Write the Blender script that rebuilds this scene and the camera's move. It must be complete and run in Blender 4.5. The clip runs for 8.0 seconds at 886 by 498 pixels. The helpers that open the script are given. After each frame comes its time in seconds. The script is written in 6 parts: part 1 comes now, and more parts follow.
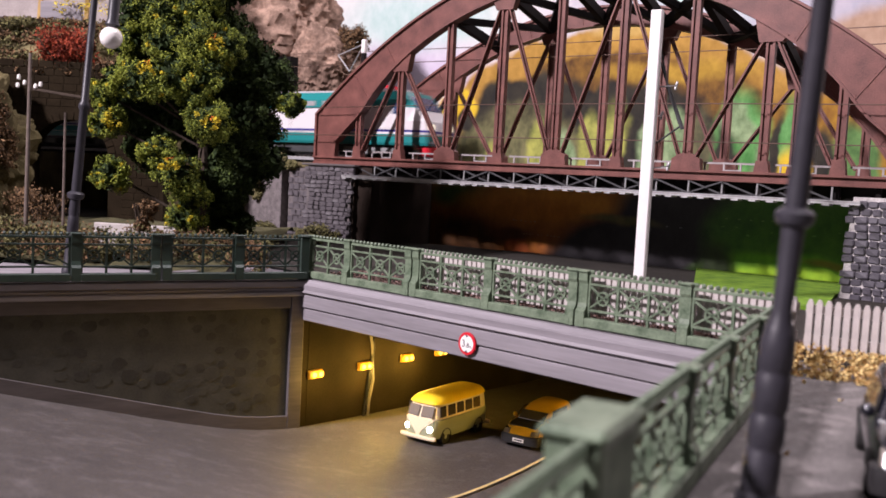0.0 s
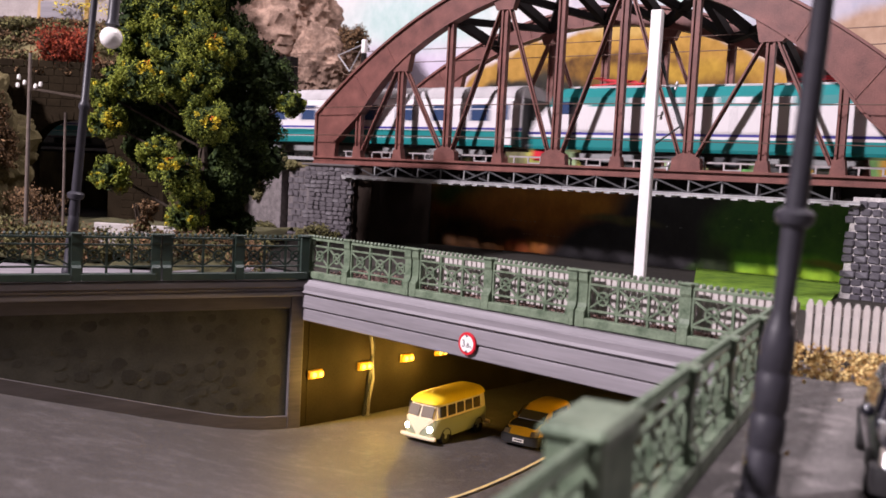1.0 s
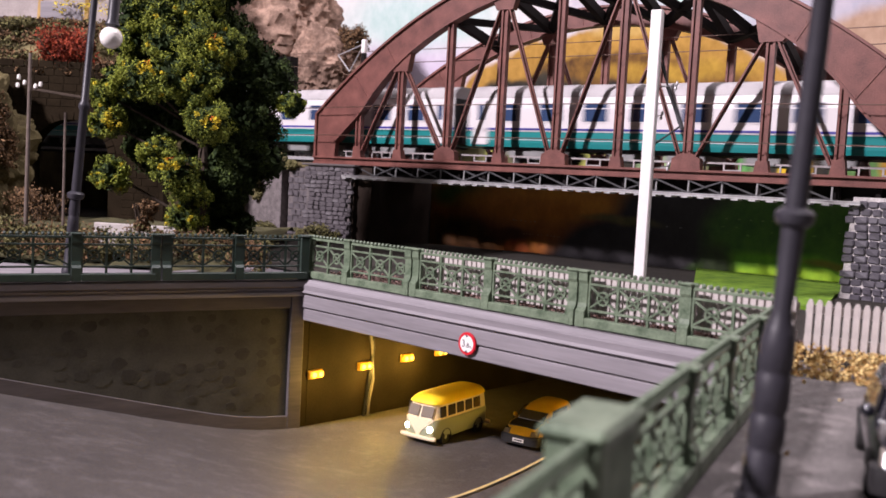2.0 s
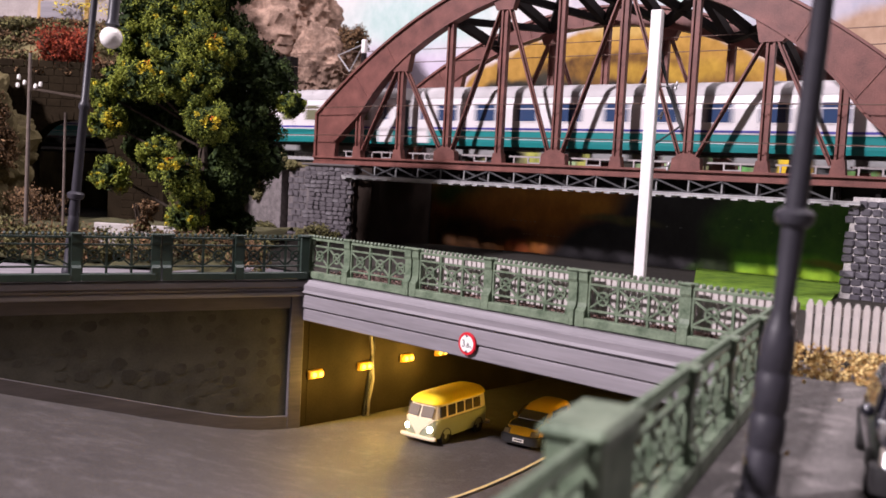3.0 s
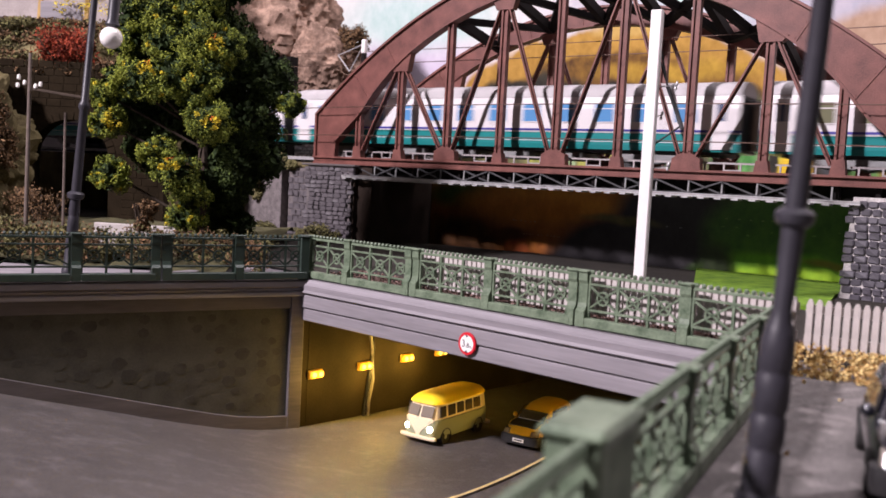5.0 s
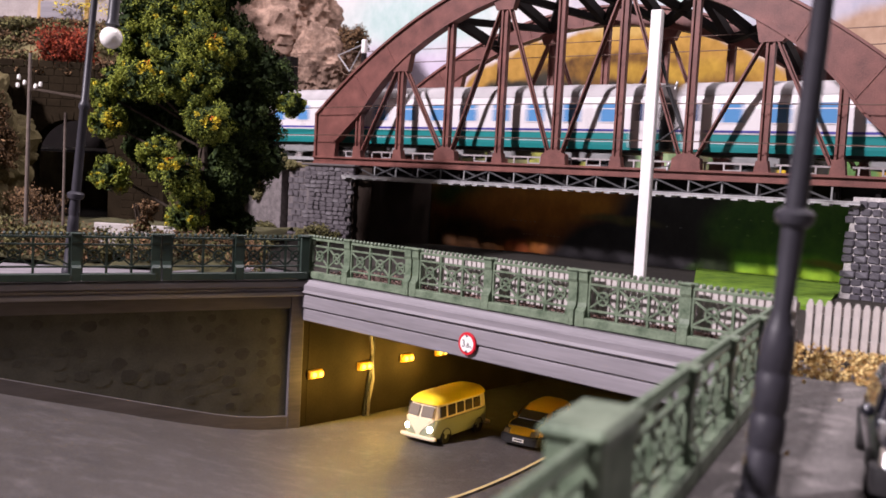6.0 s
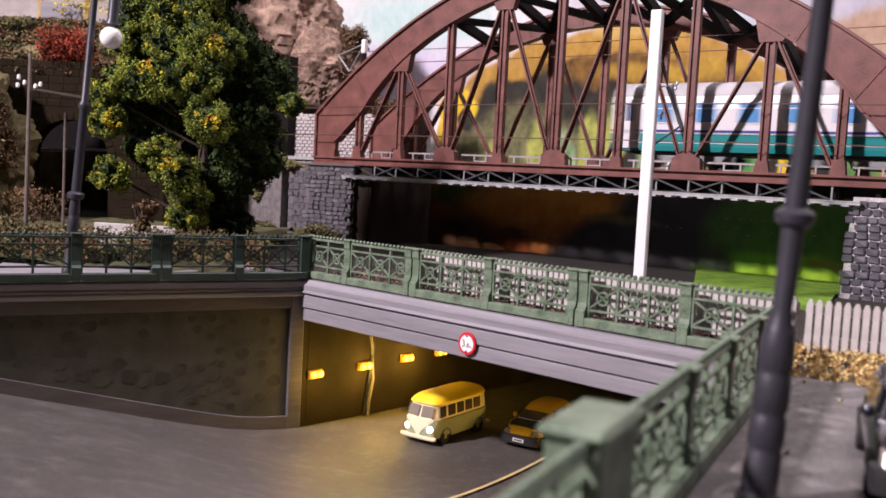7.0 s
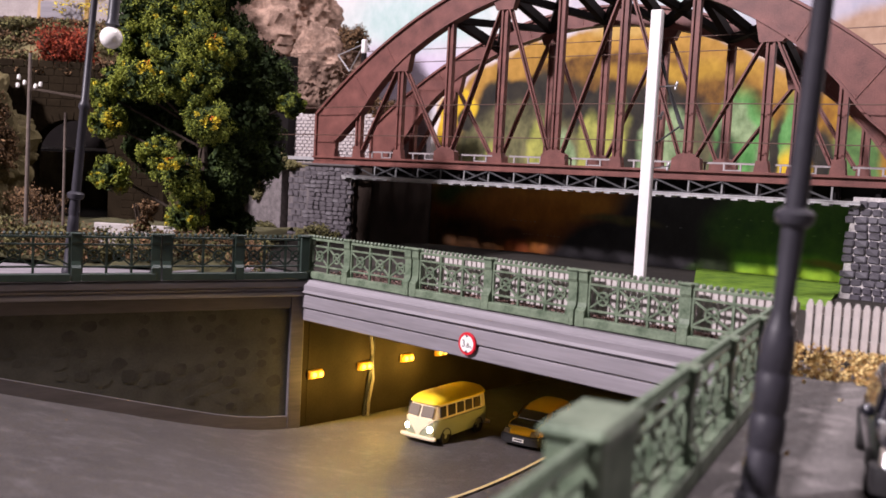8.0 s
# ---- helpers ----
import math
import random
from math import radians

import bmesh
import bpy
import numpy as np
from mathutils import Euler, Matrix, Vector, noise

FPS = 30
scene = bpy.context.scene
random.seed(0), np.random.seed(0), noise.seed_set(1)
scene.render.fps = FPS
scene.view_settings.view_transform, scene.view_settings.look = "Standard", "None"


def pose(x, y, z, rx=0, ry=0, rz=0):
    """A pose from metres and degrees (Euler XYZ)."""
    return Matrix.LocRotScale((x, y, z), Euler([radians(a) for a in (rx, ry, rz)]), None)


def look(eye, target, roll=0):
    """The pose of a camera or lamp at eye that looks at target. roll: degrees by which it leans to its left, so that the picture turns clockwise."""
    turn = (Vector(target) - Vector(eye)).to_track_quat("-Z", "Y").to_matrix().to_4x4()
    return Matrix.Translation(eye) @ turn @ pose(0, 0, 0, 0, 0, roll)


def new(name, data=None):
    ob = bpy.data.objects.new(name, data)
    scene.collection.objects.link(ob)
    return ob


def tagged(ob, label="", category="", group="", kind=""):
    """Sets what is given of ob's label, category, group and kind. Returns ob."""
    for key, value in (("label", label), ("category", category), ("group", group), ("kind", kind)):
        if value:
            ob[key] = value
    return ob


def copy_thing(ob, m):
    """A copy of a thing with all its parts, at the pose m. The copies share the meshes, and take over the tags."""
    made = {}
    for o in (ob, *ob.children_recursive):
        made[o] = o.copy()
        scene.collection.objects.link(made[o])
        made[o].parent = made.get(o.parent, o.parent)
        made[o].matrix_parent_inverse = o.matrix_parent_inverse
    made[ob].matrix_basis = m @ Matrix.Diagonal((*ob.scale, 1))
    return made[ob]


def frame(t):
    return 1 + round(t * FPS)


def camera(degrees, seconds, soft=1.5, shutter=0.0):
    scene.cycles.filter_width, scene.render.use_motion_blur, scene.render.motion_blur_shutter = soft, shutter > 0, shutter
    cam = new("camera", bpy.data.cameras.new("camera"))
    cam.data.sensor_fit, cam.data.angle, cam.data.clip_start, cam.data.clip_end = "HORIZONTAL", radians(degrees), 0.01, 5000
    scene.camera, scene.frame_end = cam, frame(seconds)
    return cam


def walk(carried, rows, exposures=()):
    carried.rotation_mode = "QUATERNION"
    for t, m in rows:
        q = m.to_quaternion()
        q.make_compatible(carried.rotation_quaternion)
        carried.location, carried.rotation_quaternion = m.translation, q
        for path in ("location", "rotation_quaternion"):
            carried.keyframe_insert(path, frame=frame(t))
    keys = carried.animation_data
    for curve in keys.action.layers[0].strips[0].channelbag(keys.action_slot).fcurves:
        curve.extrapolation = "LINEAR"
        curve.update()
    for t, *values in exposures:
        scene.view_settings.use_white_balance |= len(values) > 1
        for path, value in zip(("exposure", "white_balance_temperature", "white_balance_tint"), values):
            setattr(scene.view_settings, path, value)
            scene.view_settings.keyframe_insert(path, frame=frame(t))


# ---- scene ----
# A model railway at 1:87. Lengths below are written in millimetres; MM turns them into metres.
MM = 0.001
cam = camera(52, 8.0, soft=1.6, shutter=0.5)
EYE = (0.0, 0.0, 0.105)
AIM = (0.0, math.cos(radians(4.34)), 0.105 - math.sin(radians(4.34)))
cam.data.dof.use_dof, cam.data.dof.focus_distance, cam.data.dof.aperture_fstop = True, 0.40, 30.0
walk(cam, [(0.0, look(EYE, AIM, 3.0)), (8.0, look(EYE, AIM, 3.0))])

# ---- light: an exhibition hall at night, spot lamps over the layout ----
world = bpy.data.worlds.new("hall")
scene.world = world
world.use_nodes = True
world.node_tree.nodes["Background"].inputs[0].default_value = (0.64, 0.54, 0.66, 1)
world.node_tree.nodes["Background"].inputs[1].default_value = 0.137
scene.view_settings.exposure = 0.0


def lamp(name, kind, energy, colour, m, size=0.1, spread=None):
    data = bpy.data.lights.new(name, kind)
    data.energy, data.color = energy, colour
    if kind == "AREA":
        data.shape, data.size = "DISK", size
        if spread:
            data.spread = radians(spread)
    else:
        data.shadow_soft_size = size
    ob = new(name, data)
    ob.matrix_world = m
    return ob


lamp("spot_lamp", "AREA", 33, (1.0, 0.885, 0.97), look((-0.86, -0.22, 0.84), (0.02, 0.42, 0.1)), 0.10)
# unseen overhead light, added as soft fill
lamp("ceiling_fill", "AREA", 9, (1.0, 0.89, 0.97), look((0.3, 0.2, 1.7), (0.0, 0.5, 0.0)), 0.6)
# added light out of view that brightens the painted backdrop
lamp("backdrop_fill", "AREA", 4.4, (1.0, 0.90, 0.97), look((0.35, 0.45, 1.0), (0.25, 0.85, 0.25)), 0.3)


# ---- materials ----
def mat(name, colour, rough=0.6, metal=0.0, vary=0.25, size=4.0, bump=0.15, fine=0.6, tint=None, island=0.0, spec=0.4, coat=0.0, speck=0.0, grain=0.35, streak=1.0):
    """Paint or surface with stains at two scales. size, fine: the stains' and the grain's width in millimetres."""
    m = bpy.data.materials.new(name)
    m.use_nodes = True
    nt = m.node_tree
    b = nt.nodes["Principled BSDF"]
    N, L = nt.nodes.new, nt.links.new
    tc = N("ShaderNodeTexCoord")
    n1, n2 = N("ShaderNodeTexNoise"), N("ShaderNodeTexNoise")
    n1.inputs["Scale"].default_value, n1.inputs["Detail"].default_value = 1 / (size * MM), 5
    n2.inputs["Scale"].default_value, n2.inputs["Detail"].default_value = 1 / (fine * MM), 3
    mp = N("ShaderNodeMapping")
    mp.inputs["Scale"].default_value = (streak, 1, 1)
    L(tc.outputs["Object"], mp.inputs["Vector"])
    L(mp.outputs[0], n1.inputs["Vector"])
    L(mp.outputs[0], n2.inputs["Vector"])
    ramp = N("ShaderNodeValToRGB")
    dark = [c * (1 - vary) for c in colour]
    light = tint if tint else [min(1, c * (1 + vary * 0.8)) for c in colour]
    ramp.color_ramp.elements[0].position, ramp.color_ramp.elements[1].position = 0.32, 0.68
    ramp.color_ramp.elements[0].color, ramp.color_ramp.elements[1].color = (*dark, 1), (*light, 1)
    mid = N("ShaderNodeMix")
    mid.inputs[0].default_value = grain
    L(n1.outputs["Fac"], mid.inputs[2])
    L(n2.outputs["Fac"], mid.inputs[3])
    out = mid.outputs[0]
    if island:
        geo = N("ShaderNodeNewGeometry")
        mix = N("ShaderNodeMix")
        mix.inputs[0].default_value = island
        L(out, mix.inputs[2])
        L(geo.outputs["Random Per Island"], mix.inputs[3])
        out = mix.outputs[0]
    L(out, ramp.inputs[0])
    shade = ramp.outputs[0]
    if speck:
        # pale dust and grit
        n3, cut, dust = N("ShaderNodeTexNoise"), N("ShaderNodeValToRGB"), N("ShaderNodeMix")
        n3.inputs["Scale"].default_value, n3.inputs["Detail"].default_value, n3.inputs["Roughness"].default_value = 1 / (9 * MM), 12, 0.75
        L(tc.outputs["Object"], n3.inputs["Vector"])
        cut.color_ramp.elements[0].position, cut.color_ramp.elements[1].position = 0.50, 0.70
        L(n3.outputs["Fac"], cut.inputs[0])
        dust.data_type = "RGBA"
        dust.inputs[7].default_value = (*[min(1, c * 2.6) for c in colour], 1)
        fac = N("ShaderNodeMath")
        fac.operation = "MULTIPLY"
        fac.inputs[1].default_value = speck * 2
        L(cut.outputs[0], fac.inputs[0])
        L(fac.outputs[0], dust.inputs[0])
        L(shade, dust.inputs[6])
        shade = dust.outputs[2]
    L(shade, b.inputs["Base Color"])
    b.inputs["Roughness"].default_value, b.inputs["Metallic"].default_value = rough, metal
    b.inputs["Specular IOR Level"].default_value = spec
    if coat:
        b.inputs["Coat Weight"].default_value = coat
    if bump:
        bp = N("ShaderNodeBump")
        bp.inputs["Strength"].default_value, bp.inputs["Distance"].default_value = bump, 0.4 * MM
        L(mid.outputs[0], bp.inputs["Height"])
        L(bp.outputs[0], b.inputs["Normal"])
    return m


def glow(name, colour, strength):
    m = bpy.data.materials.new(name)
    m.use_nodes = True
    b = m.node_tree.nodes["Principled BSDF"]
    b.inputs["Base Color"].default_value = b.inputs["Emission Color"].default_value = (*colour, 1)
    b.inputs["Emission Strength"].default_value = strength
    return m


def glass(name, colour, rough=0.08):
    m = bpy.data.materials.new(name)
    m.use_nodes = True
    b = m.node_tree.nodes["Principled BSDF"]
    b.inputs["Base Color"].default_value, b.inputs["Roughness"].default_value = (*colour, 1), rough
    b.inputs["Coat Weight"].default_value = 0.6
    return m


ASPHALT = mat("asphalt", (0.060, 0.054, 0.054), 0.6, vary=0.4, size=38, fine=0.7, bump=0.45, tint=(0.092, 0.080, 0.074), speck=0.28, grain=0.6)
PAVING = mat("paving", (0.105, 0.095, 0.092), 0.85, vary=0.4, size=16, fine=0.6, bump=0.5, tint=(0.16, 0.145, 0.14), speck=0.5, grain=0.55)
CONCRETE = mat("grey_concrete", (0.225, 0.207, 0.225), 0.6, vary=0.26, size=5, fine=0.8, bump=0.2, streak=0.07)
DARKWALL = mat("dark_concrete", (0.095, 0.083, 0.084), 0.65, vary=0.3, size=6, fine=0.8, bump=0.15, streak=0.12, spec=0.25)
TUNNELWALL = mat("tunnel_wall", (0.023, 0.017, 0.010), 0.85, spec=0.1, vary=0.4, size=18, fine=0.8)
PANEL = mat("stone_panel", (0.055, 0.053, 0.044), 0.8, vary=0.35, size=8, fine=0.8)
SLATE = mat("panel_stone", (0.038, 0.036, 0.030), 0.8, vary=0.4, size=5, fine=0.6)
GREEN = mat("railing_green", (0.085, 0.135, 0.078), 0.45, vary=0.45, size=5, fine=0.6, bump=0.2, tint=(0.19, 0.24, 0.165))
# railing green again, darkened to hold the shade on the wing wall
SHADEGREEN = mat("railing_shaded_green", (0.024, 0.040, 0.031), 0.45, vary=0.25, size=5, fine=0.5, bump=0.12)
RUST = mat("bridge_brown", (0.145, 0.048, 0.040), 0.5, vary=0.4, size=9, fine=0.6, bump=0.15, tint=(0.21, 0.078, 0.062))
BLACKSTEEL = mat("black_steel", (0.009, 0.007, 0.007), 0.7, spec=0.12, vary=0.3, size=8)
SILVER = mat("silver_steel", (0.52, 0.51, 0.52), 0.4, 0.5, vary=0.25, size=4, bump=0.1)
WHITE = mat("white_plastic", (0.78, 0.75, 0.74), 0.5, vary=0.05, size=6, bump=0.04)
PICKET = mat("picket_white", (0.46, 0.42, 0.40), 0.7, vary=0.14, size=4, bump=0.15)
LAMPIRON = mat("lamp_iron", (0.032, 0.030, 0.038), 0.42, vary=0.25, size=4, bump=0.1)
OPAL = mat("opal_globe", (0.80, 0.77, 0.74), 0.15, vary=0.03, size=5, bump=0.0, coat=0.5)
STONE = mat("pier_stone", (0.070, 0.062, 0.072), 0.5, vary=0.4, size=5, fine=0.6, bump=0.5, island=0.4, tint=(0.14, 0.125, 0.135))
MORTAR = mat("pier_mortar", (0.15, 0.13, 0.13), 0.85, vary=0.4, size=3)
PALEMORTAR = mat("pale_mortar", (0.50, 0.47, 0.46), 0.85, vary=0.5, size=4)
STONEB = mat("dark_pier_stone", (0.075, 0.068, 0.085), 0.45, vary=0.35, size=4, fine=0.5, bump=0.35, island=0.4, tint=(0.13, 0.12, 0.14))
OLDWALL = mat("old_wall", (0.019, 0.0135, 0.008), 0.95, spec=0.05, vary=0.45, size=14, fine=1.0, bump=0.4)
BRICKWHITE = mat("pale_brick", (0.46, 0.41, 0.40), 0.8, vary=0.35, size=4, island=0.4)
# pier colour with the shade under the bridge mixed in
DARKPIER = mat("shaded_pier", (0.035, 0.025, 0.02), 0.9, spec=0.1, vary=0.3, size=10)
BALLAST = mat("ballast", (0.20, 0.12, 0.10), 0.9, vary=0.45, size=2.5, fine=0.7, bump=0.6, island=0.7, tint=(0.34, 0.22, 0.19))
SOIL = mat("soil", (0.095, 0.066, 0.040), 0.95, spec=0.1, vary=0.4, size=14, fine=0.9, bump=0.6, tint=(0.20, 0.17, 0.085))
GRASS = mat("scatter_grass", (0.065, 0.060, 0.022), 0.95, vary=0.5, size=8, fine=0.8, bump=0.4, island=0.6, tint=(0.17, 0.155, 0.06))
STRAW = mat("straw_grass", (0.13, 0.12, 0.045), 0.95, vary=0.4, size=6, island=0.6, bump=0.0, tint=(0.30, 0.27, 0.12))
DRYBUSH = mat("dry_bush", (0.10, 0.058, 0.028), 0.95, vary=0.5, size=6, island=0.6, tint=(0.22, 0.13, 0.065))
REDBUSH = mat("red_foliage", (0.20, 0.024, 0.010), 0.9, vary=0.5, size=6, island=0.6, tint=(0.34, 0.055, 0.022))
LEAF = mat("tree_foliage", (0.085, 0.140, 0.018), 0.85, vary=0.5, size=26, fine=6, bump=0.0, island=0.3, tint=(0.31, 0.35, 0.045))
# two leaf colours for the crown's inside, darkened in place of shade
SHADELEAF = mat("shaded_foliage", (0.022, 0.045, 0.008), 0.9, vary=0.5, size=20, fine=5, bump=0.0, island=0.3, tint=(0.07, 0.105, 0.018))
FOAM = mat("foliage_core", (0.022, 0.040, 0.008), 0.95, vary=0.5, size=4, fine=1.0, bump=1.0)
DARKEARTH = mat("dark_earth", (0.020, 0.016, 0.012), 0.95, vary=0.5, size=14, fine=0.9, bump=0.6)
BLOSSOM = mat("yellow_blossom", (0.50, 0.38, 0.015), 0.8, vary=0.3, size=5, bump=0.0, island=0.6, tint=(0.70, 0.56, 0.03))
ORANGE = mat("orange_blossom", (0.60, 0.14, 0.015), 0.8, vary=0.3, size=5, bump=0.0, island=0.6)
LITTER = mat("fallen_leaves", (0.52, 0.30, 0.10), 0.9, vary=0.3, size=4, bump=0.0, island=0.8, tint=(0.70, 0.54, 0.24))
BARK = mat("bark", (0.05, 0.035, 0.025), 0.9, vary=0.3, size=3, bump=0.5)
ROCK = mat("rock", (0.17, 0.10, 0.072), 0.9, vary=0.6, size=12, fine=2.0, bump=1.0, tint=(0.42, 0.28, 0.21))
TEAL = mat("train_teal", (0.016, 0.20, 0.20), 0.3, vary=0.06, size=20, bump=0.02, coat=0.3)
TRAINWHITE = mat("train_white", (0.66, 0.63, 0.64), 0.3, vary=0.04, size=20, bump=0.02, coat=0.3)
TRAINBLUE = mat("train_blue", (0.06, 0.055, 0.28), 0.35, vary=0.05, size=20, bump=0.02)
TRAINROOF = mat("train_roof", (0.42, 0.40, 0.41), 0.55, vary=0.2, size=14, bump=0.05)
TRAINGREY = mat("train_underframe", (0.045, 0.045, 0.048), 0.6, vary=0.3, size=4)
RAILGREY = mat("walkway_grey", (0.36, 0.33, 0.33), 0.5, 0.3, vary=0.3, size=5)
BOGIE = mat("bogie_grey", (0.22, 0.22, 0.22), 0.6, vary=0.3, size=3)
RED = mat("signal_red", (0.55, 0.015, 0.03), 0.4, vary=0.1, size=5, bump=0.03)
TRAINGLASS = glass("train_glass", (0.035, 0.06, 0.13), 0.06)
CARGLASS = glass("car_glass", (0.05, 0.045, 0.04), 0.06)
LIGHTGLASS = glass("pale_glass", (0.20, 0.17, 0.14), 0.1)
BLINDGLASS = glass("window_with_blind", (0.16, 0.16, 0.10), 0.12)
SKYGLASS = glass("bright_window", (0.10, 0.26, 0.50), 0.08)
CREAM = mat("cream_paint", (0.76, 0.64, 0.44), 0.3, vary=0.04, size=8, bump=0.0, coat=0.4)
SAGE = mat("sage_paint", (0.31, 0.33, 0.22), 0.3, vary=0.05, size=8, bump=0.0, coat=0.4)
YELLOW = mat("yellow_paint", (0.88, 0.60, 0.02), 0.6, vary=0.06, size=8, bump=0.0)
CARYELLOW = mat("car_yellow", (0.76, 0.46, 0.03), 0.3, vary=0.05, size=8, bump=0.0, coat=0.4)
BLACK = mat("black_plastic", (0.018, 0.017, 0.018), 0.45, vary=0.2, size=4, bump=0.05)
CARBLACK = mat("dark_car_paint", (0.012, 0.012, 0.018), 0.18, vary=0.1, size=8, bump=0.0, coat=0.8)
TYRE = mat("tyre_rubber", (0.02, 0.019, 0.018), 0.8, vary=0.2, size=2)
CHROME = mat("chrome", (0.75, 0.74, 0.74), 0.15, 1.0, vary=0.05, size=4, bump=0.0)
TUNNELYELLOW = mat("lamp_housing", (0.62, 0.36, 0.03), 0.5, vary=0.1, size=4, bump=0.0)
YLINE = mat("road_line", (0.60, 0.47, 0.22), 0.7, vary=0.2, size=6)
WOOD = mat("pole_wood", (0.13, 0.10, 0.085), 0.8, vary=0.3, size=3, bump=0.3)
PINE = mat("yellow_timber", (0.42, 0.27, 0.09), 0.7, vary=0.25, size=5)
FACADE = mat("facade_plaster", (0.34, 0.30, 0.29), 0.85, vary=0.3, size=14, fine=1.2, bump=0.3)
SIGNWHITE = mat("sign_white", (0.80, 0.78, 0.76), 0.4, vary=0.03, size=4, bump=0.0)
HALLPAINT = mat("hall_paint", (0.42, 0.39, 0.38), 0.9, vary=0.05, size=300, fine=20, bump=0.02)
BOARD = mat("baseboard", (0.12, 0.10, 0.08), 0.9, vary=0.2, size=60)
WIRE = mat("wire", (0.10, 0.055, 0.04), 0.5, 0.3, vary=0.1, size=5, bump=0.0)
CABLE = mat("grey_cable", (0.13, 0.12, 0.12), 0.6, vary=0.2, size=3, bump=0.05)
AMBER = glow("amber_lamp", (1.0, 0.66, 0.10), 3.2)
HEADLIGHT = glow("headlight", (1.0, 0.93, 0.80), 9.0)
TAIL = glow("train_headlight", (1.0, 0.85, 0.6), 1.5)


# ---- mesh helpers (millimetres) ----
def at(x, y, z, rx=0, ry=0, rz=0):
    return pose(x * MM, y * MM, z * MM, rx, ry, rz)


def mm(x, y, z, rx=0, ry=0, rz=0):
    return pose(x, y, z, rx, ry, rz)


def part(name, bm, material, parent=None, label="", m=None, smooth=False, kind="", category=""):
    me = bpy.data.meshes.new(name)
    bmesh.ops.recalc_face_normals(bm, faces=bm.faces)
    for v in bm.verts:
        v.co *= MM
    if smooth:
        for f in bm.faces:
            f.smooth = True
    bm.to_mesh(me)
    bm.free()
    if smooth:
        me.set_sharp_from_angle(angle=radians(38))
    me.materials.append(material)
    ob = new(name, me)
    ob.parent = parent
    if m is not None:
        ob.matrix_basis = m
    return tagged(ob, label, category, "", kind)


def thing(name, label, category, m, group="", kind=""):
    ob = new(name)
    ob.empty_display_size = 0.005
    ob.matrix_basis = m
    return tagged(ob, label, category, group, kind)


def box(bm, x0, x1, y0, y1, z0, z1, m=None, bevel=0.0):
    r = bmesh.ops.create_cube(bm, size=1.0)
    for v in r["verts"]:
        v.co = Vector(((x0 + x1) / 2 + v.co.x * (x1 - x0), (y0 + y1) / 2 + v.co.y * (y1 - y0), (z0 + z1) / 2 + v.co.z * (z1 - z0)))
    vs = r["verts"]
    if bevel:
        es = list({e for v in vs for e in v.link_edges})
        g = bmesh.ops.bevel(bm, geom=es, offset=bevel, segments=1, affect="EDGES")
        vs = list({v for f in g["faces"] for v in f.verts} | {v for v in vs if v.is_valid})
    if m is not None:
        for v in vs:
            v.co = m @ v.co
    return bm


def cyl(bm, r, h, m=None, seg=12, r2=None):
    g = bmesh.ops.create_cone(bm, cap_ends=True, segments=seg, radius1=r, radius2=r if r2 is None else r2, depth=h)
    t = Matrix.Translation((0, 0, h / 2))
    for v in g["verts"]:
        v.co = (m @ t @ v.co) if m is not None else t @ v.co
    return bm


def ball(bm, r, m=None, u=16, v=10):
    g = bmesh.ops.create_uvsphere(bm, u_segments=u, v_segments=v, radius=r)
    if m is not None:
        for x in g["verts"]:
            x.co = m @ x.co
    return bm


def bar(bm, a, b, w, d=None, seg=0):
    """A straight bar of width w and depth d between two points; seg: round with that many sides."""
    a, b = Vector(a), Vector(b)
    q = (b - a).to_track_quat("Z", "Y").to_matrix().to_4x4()
    m = Matrix.Translation(a) @ q
    n = (b - a).length
    if seg:
        return cyl(bm, w / 2, n, m, seg)
    d = w if d is None else d
    return box(bm, -w / 2, w / 2, -d / 2, d / 2, 0, n, m)


def prism(bm, pts, y0, y1, m=None):
    """A plate: the outline pts in x and z, from y0 to y1."""
    lo = [bm.verts.new((x, y0, z)) for x, z in pts]
    hi = [bm.verts.new((x, y1, z)) for x, z in pts]
    n = len(pts)
    bm.faces.new(lo)
    bm.faces.new(hi[::-1])
    for i in range(n):
        bm.faces.new((lo[i], hi[i], hi[(i + 1) % n], lo[(i + 1) % n]))
    if m is not None:
        for v in lo + hi:
            v.co = m @ v.co
    return bm


def slab(bm, pts, z0, z1):
    """The outline pts in x and y, from z0 to z1."""
    lo = [bm.verts.new((x, y, z0)) for x, y in pts]
    hi = [bm.verts.new((x, y, z1)) for x, y in pts]
    n = len(pts)
    bm.faces.new(lo[::-1])
    bm.faces.new(hi)
    for i in range(n):
        bm.faces.new((lo[i], lo[(i + 1) % n], hi[(i + 1) % n], hi[i]))
    return bm


def lathe(bm, prof, m=None, seg=16):
    """A turned shape: prof holds radius and height."""
    rings = []
    for r, h in prof:
        rings.append([bm.verts.new((r * math.cos(2 * math.pi * i / seg), r * math.sin(2 * math.pi * i / seg), h)) for i in range(seg)])
    for p, q in zip(rings, rings[1:]):
        for i in range(seg):
            bm.faces.new((p[i], p[(i + 1) % seg], q[(i + 1) % seg], q[i]))
    bm.faces.new(rings[0][::-1])
    bm.faces.new(rings[-1])
    if m is not None:
        for ring in rings:
            for v in ring:
                v.co = m @ v.co
    return bm


